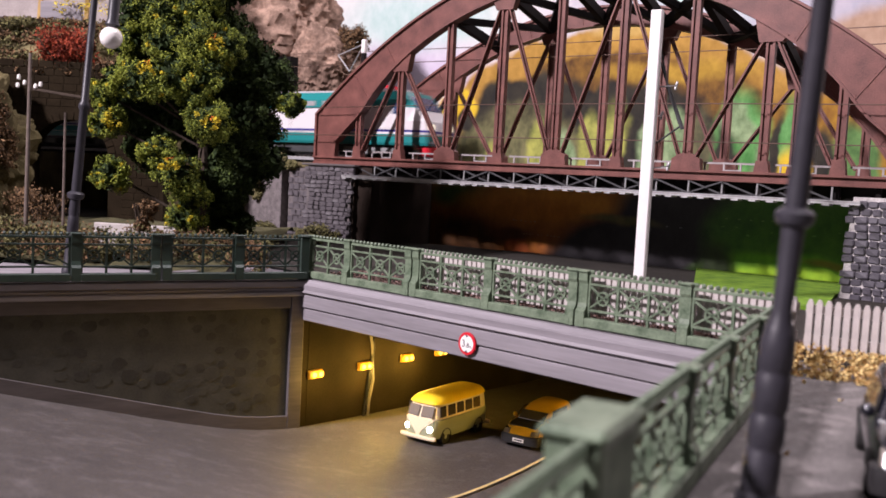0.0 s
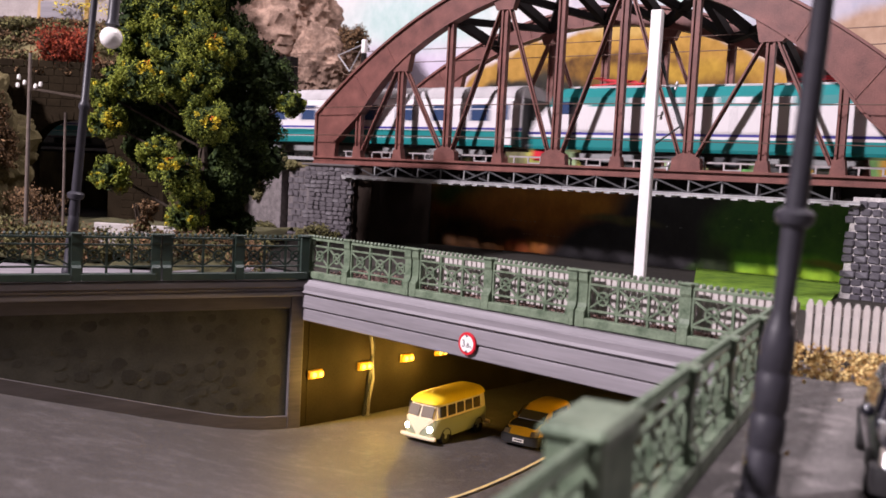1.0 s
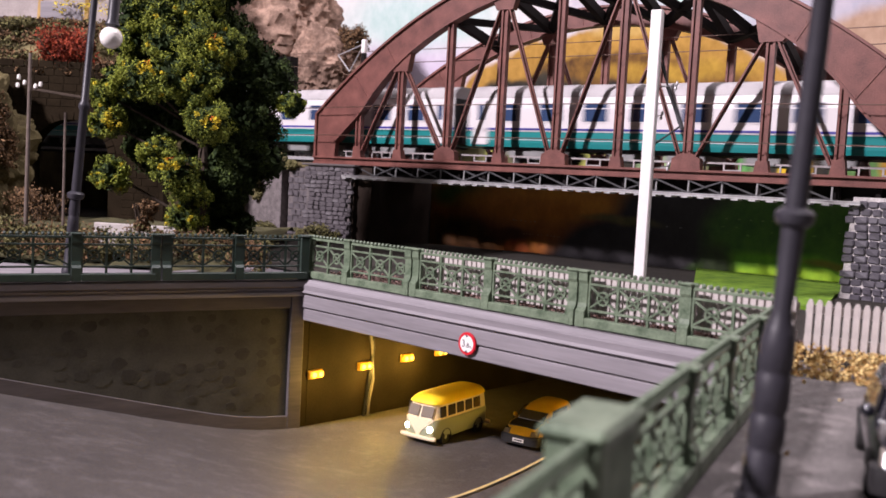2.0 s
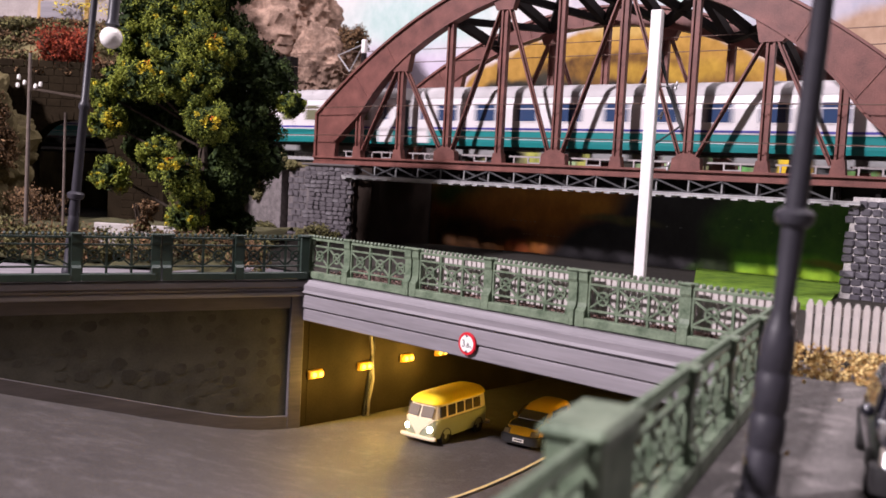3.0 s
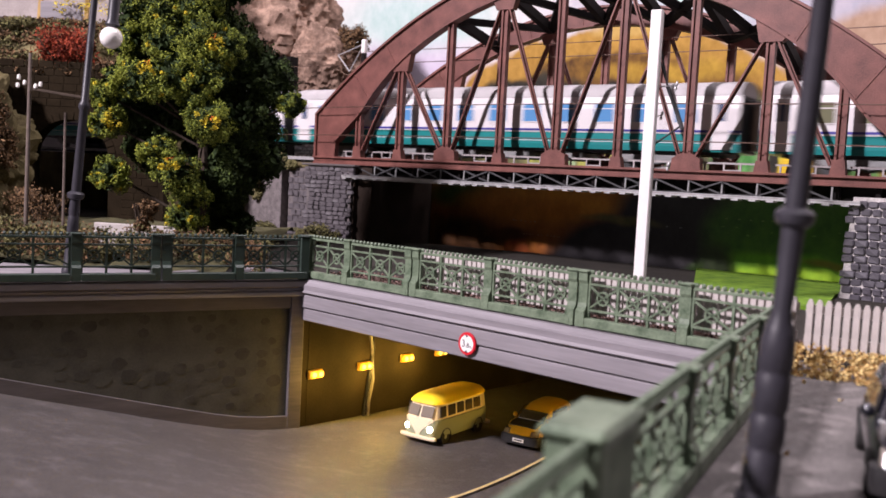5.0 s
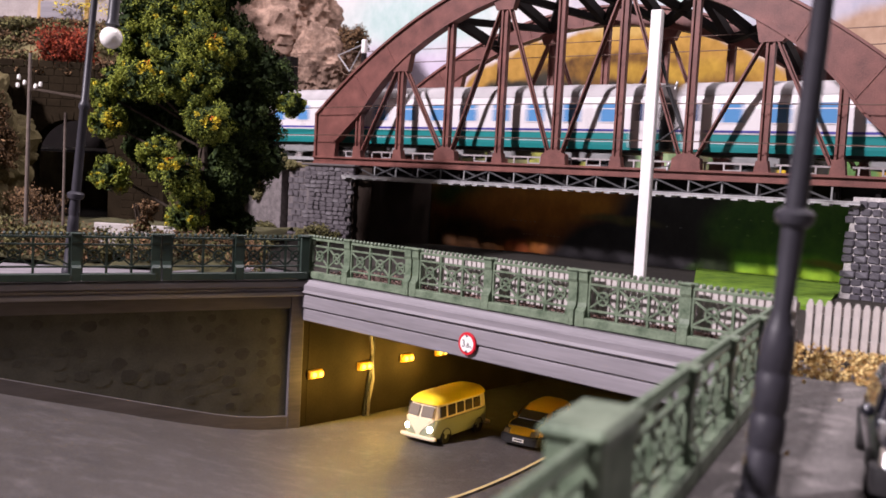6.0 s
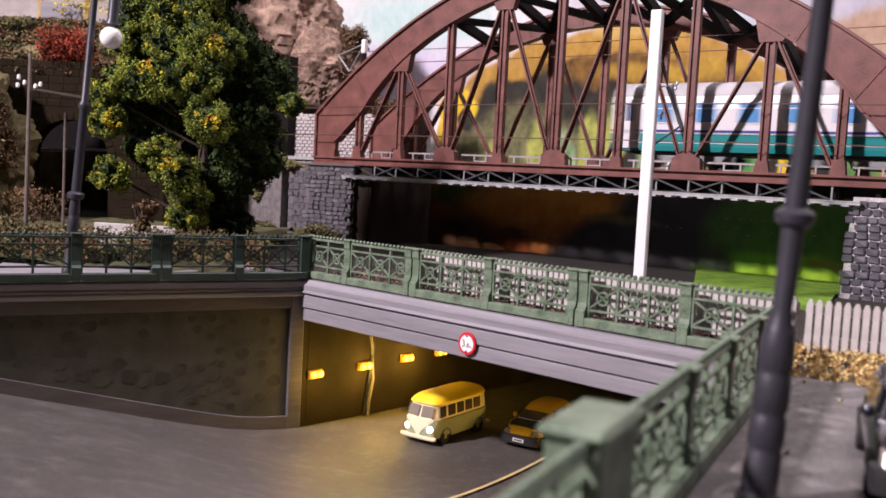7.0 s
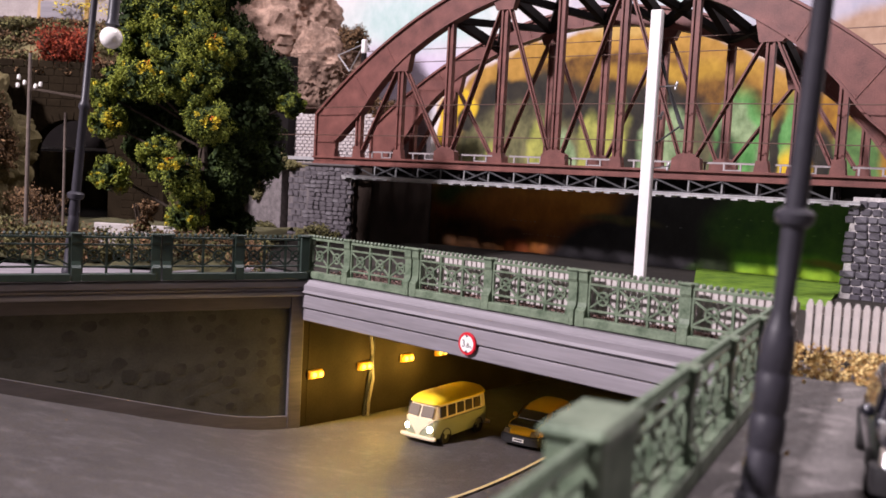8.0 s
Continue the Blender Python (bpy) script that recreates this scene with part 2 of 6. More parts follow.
def tube(bm, pts, r, seg=6):
    """One bent round bar through the points."""
    pts = [Vector(p) for p in pts]
    prev = None
    for i, p in enumerate(pts):
        d = (pts[min(i + 1, len(pts) - 1)] - pts[max(i - 1, 0)]).normalized()
        q = d.to_track_quat("Z", "Y").to_matrix()
        ring = [bm.verts.new(p + q @ Vector((r * math.cos(6.28319 * k / seg), r * math.sin(6.28319 * k / seg), 0))) for k in range(seg)]
        if prev:
            for k in range(seg):
                bm.faces.new((prev[k], prev[(k + 1) % seg], ring[(k + 1) % seg], ring[k]))
        else:
            bm.faces.new(ring[::-1])
        prev = ring
    bm.faces.new(prev)
    return bm


def ringbar(bm, r, w, y0, y1, m, seg=14):
    """A flat ring in x and z."""
    vs = []
    for i in range(seg):
        c, s = math.cos(2 * math.pi * i / seg), math.sin(2 * math.pi * i / seg)
        vs.append([bm.verts.new(m @ Vector((c * q, y, s * q))) for q, y in ((r, y0), (r + w, y0), (r + w, y1), (r, y1))])
    for i in range(seg):
        p, q = vs[i], vs[(i + 1) % seg]
        for k in range(4):
            bm.faces.new((p[k], p[(k + 1) % 4], q[(k + 1) % 4], q[k]))
    return bm


def B():
    return bmesh.new()


def leafage(name, clumps, n, size, material, parent=None, label="", m=None, seed=0, flat=1.0, shell=0.55, kind="", category=""):
    """Many small folded leaves near the surface of the clumps, given as centre and radius."""
    rng = np.random.default_rng(seed)
    c = np.repeat(np.array([tuple(q) for q, r in clumps]), n, axis=0)
    r = np.repeat(np.array([r for q, r in clumps]), n)
    k = len(c)
    d = rng.normal(size=(k, 3))
    d /= np.linalg.norm(d, axis=1)[:, None]
    p = c + d * np.array((1, 1, flat)) * (r * rng.uniform(shell, 1.06, k))[:, None]
    a = rng.normal(size=(k, 3))
    a *= (size * rng.uniform(0.6, 1.25, k) / np.linalg.norm(a, axis=1))[:, None]
    b = np.cross(d, a)
    b *= (size * 0.55 * rng.uniform(0.6, 1.2, k) / (np.linalg.norm(b, axis=1) + 1e-6))[:, None]
    v = np.stack((p - a, p + b + d * size * 0.25, p + a, p - b + d * size * 0.25), axis=1).reshape(-1, 3) * MM
    i = np.arange(k) * 4
    f = np.stack((i, i + 1, i + 2, i, i + 2, i + 3), axis=1).reshape(-1, 3)
    me = bpy.data.meshes.new(name)
    me.from_pydata(v.tolist(), [], f.tolist())
    me.materials.append(material)
    ob = new(name, me)
    ob.parent = parent
    if m is not None:
        ob.matrix_basis = m
    return tagged(ob, label, category, "", kind)


# ---- plan ----
C = Vector((-54.2, 368.8, 0))          # corner of the underpass
BEAM = -43.3                           # turn of the beam and its railing
WING = 30.6                            # turn of the wing wall
bd, td = Vector((0.728, -0.686, 0)), Vector((0.686, 0.728, 0))
W0 = Vector((-57, 366, 0))
wd = Vector((-0.861, -0.509, 0))
BRIDGE = at(61.9, 480, 0, 0, 0, -35)   # frame of the railway bridge: x along the track, y across it


def smooth(a, b, x):
    k = min(1, max(0, (x - a) / (b - a)))
    return k * k * (3 - 2 * k)


def road_height(x, y):
    d = (Vector((x, y, 0)) - C).dot(-td)
    return min(60.0, 0.27 * (math.sqrt((d - 24) ** 2 + 120) + d - 24) / 2)


# ---- the large structure ----
def hall():
    for name, b in (("floor", (-5000, 5000, -5000, 5000, -910, -900)), ("ceiling", (-5000, 5000, -5000, 5000, 2000, 2050)),
                    ("wall_south", (-5000, 5000, -5050, -5000, -900, 2000)), ("wall_north", (-5000, 5000, 5000, 5050, -900, 2000)),
                    ("wall_west", (-5050, -5000, -5000, 5000, -900, 2000)), ("wall_east", (5000, 5050, -5000, 5000, -900, 2000))):
        part(name, box(B(), *b), HALLPAINT, None, "plain painted " + name.split("_")[0] + " of the exhibition hall", kind="structure")
    part("ground", box(B(), -3000, 3000, -1600, 3000, -40, -6), BOARD, None, "brown wooden board under the model landscape", kind="structure")


def road():
    bm = B()
    nx, ny = 90, 90
    vs = [[None] * (ny + 1) for _ in range(nx + 1)]
    for i in range(nx + 1):
        for j in range(ny + 1):
            x, y = -620 + 900 * i / nx, -260 + 860 * j / ny
            z = road_height(x, y) + 0.35 * noise.noise(Vector((x, y, 0)) / 30)
            vs[i][j] = bm.verts.new((x, y, z))
    for i in range(nx):
        for j in range(ny):
            bm.faces.new((vs[i][j], vs[i + 1][j], vs[i + 1][j + 1], vs[i][j + 1]))
    part("road", bm, ASPHALT, None, "worn grey asphalt road sloping down into the underpass", smooth=True, kind="structure")
    # the painted edge line, an arc on the asphalt
    bm = B()
    prev = None
    for i in range(41):
        k = i / 40
        x, y = (1 - k) ** 2 * -8 + 2 * k * (1 - k) * 34 + k * k * 70, (1 - k) ** 2 * 274 + 2 * k * (1 - k) * 317 + k * k * 392
        tx, ty = (1 - k) * 42 + k * 36, (1 - k) * 43 + k * 75
        n = math.hypot(tx, ty)
        z = road_height(x, y) + 0.75
        p = [bm.verts.new((x - ty / n * s, y + tx / n * s, z)) for s in (-0.65, 0.65)]
        if prev:
            bm.faces.new((prev[0], p[0], p[1], prev[1]))
        prev = p
    part("road_marking", bm, YLINE, None, "thin pale yellow line painted on the road", kind="structure")


def terraces():
    """The higher ground on both sides of the ramp, and the deck over the underpass."""
    a = W0 + wd * 900
    part("terrace_west", slab(B(), [(W0.x - 1.5, W0.y + 3), (C.x - 1.5, C.y + 2), tuple((C + td * 240).xy - bd.xy * 1.5), tuple((C + td * 240 - bd * 400).xy), (a.x, 700), (a.x, a.y + 4)], -6, 61.5),
         CONCRETE, None, "raised grey terrace behind the wing wall", kind="structure")
    part("terrace_east", slab(B(), [(89, 233), (-66.9, -68.7), (-110, -300), (900, -300), (900, 560), (392, 560)], -6, 62), PAVING, None,
         "grey paved terrace with a railing along the ramp", kind="structure")
    # deck over the road
    p = [C + bd * -1 + td * 4, C + bd * 197 + td * 4, C + bd * 197 + td * 240, C + bd * -1 + td * 240]
    part("deck", slab(B(), [tuple(q.xy) for q in p], 47.5, 61.8), DARKWALL, None, "concrete deck over the underpass", kind="structure")
    # tunnel walls
    m = at(C.x, C.y, 0, 0, 0, BEAM)
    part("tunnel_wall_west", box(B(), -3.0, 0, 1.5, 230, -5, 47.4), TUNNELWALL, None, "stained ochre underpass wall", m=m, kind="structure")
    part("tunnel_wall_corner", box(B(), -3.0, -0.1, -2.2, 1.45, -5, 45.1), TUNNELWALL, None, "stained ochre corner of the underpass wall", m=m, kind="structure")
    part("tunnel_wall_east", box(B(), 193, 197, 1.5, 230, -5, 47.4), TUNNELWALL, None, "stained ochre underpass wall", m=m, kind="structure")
    part("tunnel_wall_end", box(B(), -3, 197, 231, 235, -5, 47.4), DARKWALL, None, "dark wall at the end of the underpass", m=m, kind="structure")
    # ballast and earth behind the deck
    bm = B()
    n = 70
    vs = [[bm.verts.new((-900 + 1900 * i / n, 10 + 330 * j / 40, 0)) for j in range(41)] for i in range(n + 1)]
    for row in vs:
        for v in row:
            v.co.z = 62.3 + 1.3 * noise.noise(Vector((v.co.x, v.co.y, 3)) / 17) + 6 * smooth(120, 320, -v.co.x)
            v.co.z = max(62.2, v.co.z)
    for i in range(n):
        for j in range(40):
            bm.faces.new((vs[i][j], vs[i + 1][j], vs[i + 1][j + 1], vs[i][j + 1]))
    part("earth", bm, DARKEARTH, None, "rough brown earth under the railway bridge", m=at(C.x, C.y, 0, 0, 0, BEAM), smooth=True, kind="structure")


def underpass_beam():
    m = at(C.x, C.y, 0, 0, 0, BEAM)
    ob = thing("underpass_beam", "grey painted concrete beam with stepped cornice over the underpass", "beam", m, kind="structure")
    part("lower_fascia", box(B(), -1.5, 230, -2.6, 4, 45.2, 50.0, bevel=0.3), CONCRETE, ob)
    part("upper_fascia", box(B(), -1.8, 230, -3.2, 4, 50.5, 55.7, bevel=0.3), CONCRETE, ob)
    part("cornice", prism(B(), [(4.0, 56.2), (-3.5, 56.2), (-4.2, 56.8), (-3.6, 57.8), (-3.8, 59.8), (-2.8, 60.4), (-1.8, 61.8), (4.0, 62.2)], -2.0, 230, mm(0, 0, 0, 0, 0, 90) @ Matrix.Diagonal((1, -1, 1, 1))), CONCRETE, ob)
    # black behind the bands, so the grooves get their shade from colour
    part("backing", box(B(), -1.2, 230, -1.6, 5, 45.4, 61.7), BLACKSTEEL, ob, "black backing that puts shade into the fascia joints")
    return ob


def wing_wall():
    """Dark wall with a recessed panel of rubble stones, along the ramp."""
    m = at(W0.x, W0.y, 0, 0, 0, WING + 180)
    ob = thing("wing_wall", "dark grey retaining wall with framed rubble stone panel", "wall", m, kind="structure")
    L = 420
    part("panel", box(B(), -1.5, L, -4.5, -1.6, -5, 60), PANEL, ob, "dark panel of rubble stones")
    part("end_pier", box(B(), -2.2, 3.6, -4, 0.3, -5, 55, bevel=0.3), DARKWALL, ob)
    part("top_band", box(B(), 3.7, L, -4, 0, 50.2, 55, bevel=0.2), DARKWALL, ob)
    # the mouldings' lighter grey stands for light along the cornice edges
    part("cornice_moulding", box(B(), -2.5, L, -4, 1.3, 55.1, 57.2, bevel=0.5), CONCRETE, ob, "cornice moulding in lighter grey for its lit edges")
    part("cornice_moulding", box(B(), -2.5, L, -4, 0.7, 57.3, 58.6, bevel=0.4), CONCRETE, ob)
    part("coping", box(B(), -2.8, L, -4, 2.0, 58.7, 61.6, bevel=0.5), DARKWALL, ob)
    bm = B()
    prev = None
    for i in range(43):
        s = 3.7 + (L - 3.7) * i / 42
        q = W0 + wd * s
        z = road_height(q.x, q.y)
        row = [bm.verts.new(p) for p in ((s, -3, z - 3), (s, 0.2, z - 3), (s, 0.2, z + 5.2), (s, -3, z + 5.2))]
        if prev:
            for k in range(4):
                bm.faces.new((prev[k], prev[(k + 1) % 4], row[(k + 1) % 4], row[k]))
        else:
            bm.faces.new(row)
        prev = row
    bm.faces.new(prev[::-1])
    part("plinth", bm, DARKWALL, ob)
    rnd = random.Random(4)
    laid = []
    for i in range(2600):
        s, z = rnd.uniform(8, 150), rnd.uniform(3, 49)
        q = W0 + wd * s
        lo = road_height(q.x, q.y) + 7
        r = rnd.uniform(1.8, 3.5)
        if z - r < lo or z + r > 49.5 or any(abs(s - a) < r + c and math.hypot(s - a, (z - b) * 1.2) < (r + c) * 1.04 for a, b, c in laid) or len(laid) > 280:
            continue
        if noise.noise(Vector((s / 26, z / 14, 1.5))) < -0.3:
            continue
        laid.append((s, z, r))
        bm = B()
        k = rnd.randint(7, 10)
        pts = [(s + r * rnd.uniform(0.8, 1.15) * math.cos(6.283 * j / k), z + 0.8 * r * rnd.uniform(0.8, 1.15) * math.sin(6.283 * j / k)) for j in range(k)]
        prism(bm, pts, -2.0, -1.50 + rnd.uniform(-0.06, 0.05))
        part("stone", bm, rnd.choice((SLATE, SLATE, PANEL)), ob)
    return ob


# ---- railings ----
def railing_section(name, width, material, m, double=False, label=""):
    """Cast railing: a post at x = 0, a panel of rings and crossed bars to x = width, on a plinth."""
    ob = thing(name, label, "railing", m, group="railing sections")
    prof = [(-2.1, -2.2), (1.3, -2.2), (1.3, 11.0), (1.6, 12.0), (1.6, 14.4), (-1.3, 14.4), (-1.3, 12.0), (-0.8, 11.0), (-0.8, 5.0), (-1.2, 3.6), (-2.1, 2.6)]
    for k in ((-1.95, 1.95) if double else (0.0,)):
        bm = B()
        prism(bm, prof, -1.6, 1.6, mm(k, 0, 0, 0, 0, 90) @ Matrix.Diagonal((1, -1, 1, 1)))
        box(bm, k - 1.9, k + 1.9, -1.8, 1.9, 14.4, 15.2, bevel=0.25)
        part("post", bm, material, ob)
    s = 3.6 if double else 1.65
    e = width - 1.65
    part("plinth", box(B(), s, e, -2.2, 1.0, -2.2, 0.6, bevel=0.25), material, ob)
    part("top_rail", box(B(), s, e, -0.6, 0.6, 13.2, 14.1, bevel=0.15), material, ob)
    part("middle_rail", box(B(), s, e, -0.5, 0.5, 10.6, 11.3, bevel=0.12), material, ob)
    part("bottom_rail", box(B(), s, e, -0.5, 0.5, 2.6, 3.3, bevel=0.12), material, ob)
    n = max(2, round((e - s) / 10.2))
    w = (e - s) / n
    bm = B()
    k = int((e - s) / 2.0)
    for i in range(k):
        x = s + (i + 0.5) * (e - s) / k
        ball(bm, 0.72, mm(x, 0, 14.75), 6, 4)
        bar(bm, (x, 0, 13.9), (x, 0, 14.6), 0.5)
    tagged(part("crest", bm, material, ob, "row of small cast knobs"), kind="stuff")
    for i in range(n):
        x0, x1 = s + i * w, s + (i + 1) * w
        c, z = (x0 + x1) / 2, 6.95
        bm = B()
        ringbar(bm, 1.7, 0.6, -0.4, 0.4, mm(c, 0, z), 12)
        for a, b in ((x0, 3.2), (x0, 10.7), (x1, 3.2), (x1, 10.7)):
            bar(bm, (a, 0, b), (c, 0, z), 0.55, 0.6)
        part("lattice", bm, material, ob)
    for i in range(n + 1):
        x = min(max(s + i * w, s + 0.3), e - 0.3)
        part("baluster", box(B(), x - 0.4, x + 0.4, -0.45, 0.45, 0.5, 13.3), material, ob)
    return ob


def railings():
    z = 64.6
    first = railing_section("railing_section", 36.7, GREEN, at(0, 0, 0), False, "sage green cast iron railing with ring pattern")
    second = railing_section("railing_section", 36.7, GREEN, at(0, 0, 0), True, "sage green cast iron railing with double post")
    m = lambda s: at(C.x + bd.x * s - td.x * 0.6 + td.x * 2.2, C.y + bd.y * s + td.y * 1.6, z, 0, 0, BEAM)
    railing_section("railing_section", 24.5, GREEN, m(-2), False, "short sage green cast iron railing at the corner")
    first.matrix_basis = m(22.5)
    second.matrix_basis = m(58.6)
    copy_thing(first, m(95.2))
    copy_thing(second, m(131.8))
    last = railing_section("railing_section", 28, GREEN, m(168.5), False, "sage green cast iron railing meeting the terrace railing")
    # the railing on the wing wall; its shade is put into the darker green
    m = lambda s: at(W0.x + wd.x * s, W0.y + wd.y * s, 64.4, 0, 0, WING + 180) @ Matrix.Rotation(math.pi, 4, "Z") @ at(-29.6, 0, 0)
    dark = railing_section("railing_section", 29.6, SHADEGREEN, at(0, 0, 0), False, "green cast iron railing on the wing wall, darkened for its shade")
    dark2 = railing_section("railing_section", 29.6, SHADEGREEN, at(0, 0, 0), True, "green cast iron railing with double post on the wing wall, darkened for its shade")
    dark.matrix_basis = m(0.0 - 3.5)
    copy_thing(dark2, m(26.2))
    copy_thing(dark, m(56.0))
    copy_thing(dark, m(115.4))
    dark2.matrix_basis = m(85.8)
    bm = B()
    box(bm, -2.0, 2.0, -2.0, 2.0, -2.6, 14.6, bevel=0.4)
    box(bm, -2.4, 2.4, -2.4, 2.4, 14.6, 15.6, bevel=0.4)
    part("corner_post", bm, SHADEGREEN, None, "square green railing post at the wall corner, darkened for its shade", at(W0.x + 0.6, W0.y + 1.2, 64.3, 0, 0, WING), category="post")
    # terrace railing along the ramp, passing close under the camera
    turn = math.degrees(math.atan2(122, 63))
    fd = Vector((0.459, 0.888, 0))
    P = Vector((20.6, 100.0, 0))
    near = railing_section("railing_section", 33, GREEN, at(0, 0, 0), False, "sage green cast iron railing along the ramp")
    for i in range(4):
        q = P + fd * (3.5 + 33 * i)
        mat4 = at(q.x, q.y, z, 0, 0, turn)
        if i == 0:
            near.matrix_basis = mat4
        else:
            copy_thing(near, mat4)
    for i in (1, 2):
        q = P - fd * (9 + 33 * i)
        copy_thing(near, at(q.x, q.y, z, 0, 0, turn))
    bm = B()
    box(bm, -9.3, 3.6, -3.2, 3.2, -2.6, 14.2, bevel=0.5)
    box(bm, -10.2, 4.4, -3.9, 3.9, 14.2, 15.9, bevel=0.7)
    part("railing_pillar", bm, GREEN, None, "thick sage green pillar of the terrace railing", at(P.x - 2.2, P.y - 1.2, 64.9, 0, 0, turn), category="pillar")


# ---- railway bridge ----
ARCH_HALF = 179.0
NEAR_ARCH = (225.6, 0.00257, 0.0, 14.0)      # top, bend, middle, depth at the crown
FAR_ARCH = (209.5, 0.00243, -8.0, 11.0)
POSTS = (-144.8, -113.3, -78.7, -43.0, -8.0, 27.8, 64.8, 101.0, 134.3)


def arch_depth(shape, u):
    """The rib is deeper towards its feet."""
    return shape[3] + 8 * (abs(u) / 152) ** 6


def arch_point(shape, u, depth):
    """The arch's upper edge at u, moved inwards by depth square to it."""
    top, bend, mid, _ = shape
    z, s = top - bend * (u - mid) ** 2, 2 * bend * (u - mid)
    n = math.sqrt(1 + s * s)
    return u - depth * s / n, z - depth / n


def arc_z(shape, u, inside=0.0):
    """Height of the arch's lower edge at u."""
    top, bend, mid, _ = shape
    s = 2 * bend * (u - mid)
    return top - bend * (u - mid) ** 2 - (arch_depth(shape, u) + inside) * math.sqrt(1 + s * s)


def arch(ob, shape, y0, y1):
    """One arch rib of plate girder with flanges, from end post to end post."""
    us = [-ARCH_HALF + 2 * ARCH_HALF * i / 60 for i in range(61)]
    outer = [arch_point(shape, u, 0) for u in us]
    inner = [arch_point(shape, u, min(24.0, arch_depth(shape, u))) for u in us]
    inner = [p for p in inner if p[1] > 114]
    part("arch_web", prism(B(), [(-ARCH_HALF, 113.4)] + outer + [(ARCH_HALF, 113.4), (inner[-1][0] + 1, 113.4)] + inner[::-1] + [(inner[0][0] - 1, 113.4)], y0 + 1.2, y1 - 1.2), RUST, ob)
    for low, d0, d1, nm in ((False, -0.3, 1.0, "upper_flange"), (True, -0.8, 0.4, "lower_flange")):
        bm = B()
        prev = None
        for u in us:
            base = min(24.0, arch_depth(shape, u)) if low else 0.0
            (a, b), (c, d) = arch_point(shape, u, base + d0), arch_point(shape, u, base + d1)
            if b < 114:
                continue
            row = [bm.verts.new(p) for p in ((c, y0 - 0.3, d), (a, y0 - 0.3, b), (a, y1 + 0.3, b), (c, y1 + 0.3, d))]
            if prev:
                for k in range(4):
                    bm.faces.new((prev[k], prev[(k + 1) % 4], row[(k + 1) % 4], row[k]))
            prev = row
        part(nm, bm, RUST, ob)
    for u in (-150, -126, -60, -24, 14, 48, 84, 120, 152):
        (a, b), (c, d) = arch_point(shape, u, 0.8), arch_point(shape, u, arch_depth(shape, u) - 0.6)
        part("splice_plate", bar(B(), (c, y0 + 1.15, d), (a, y0 + 1.15, b), 0.7, 0.5), RUST, ob)
        rivets = B()
        for k in range(5):
            x, z = a + (c - a) * (0.12 + 0.19 * k), b + (d - b) * (0.12 + 0.19 * k)
            for dx in (-1.3, 1.3):
                ball(rivets, 0.28, mm(x + dx, y0 + 1.15, z), 6, 4)
        part("rivet_row", rivets, RUST, ob)
    for e in (-1, 1):
        part("end_stiffener", box(B(), e * ARCH_HALF - 0.8, e * ARCH_HALF + 0.8, y0 - 0.3, y1 + 0.3, 116, arch_point(shape, e * ARCH_HALF, 0)[1]), RUST, ob)


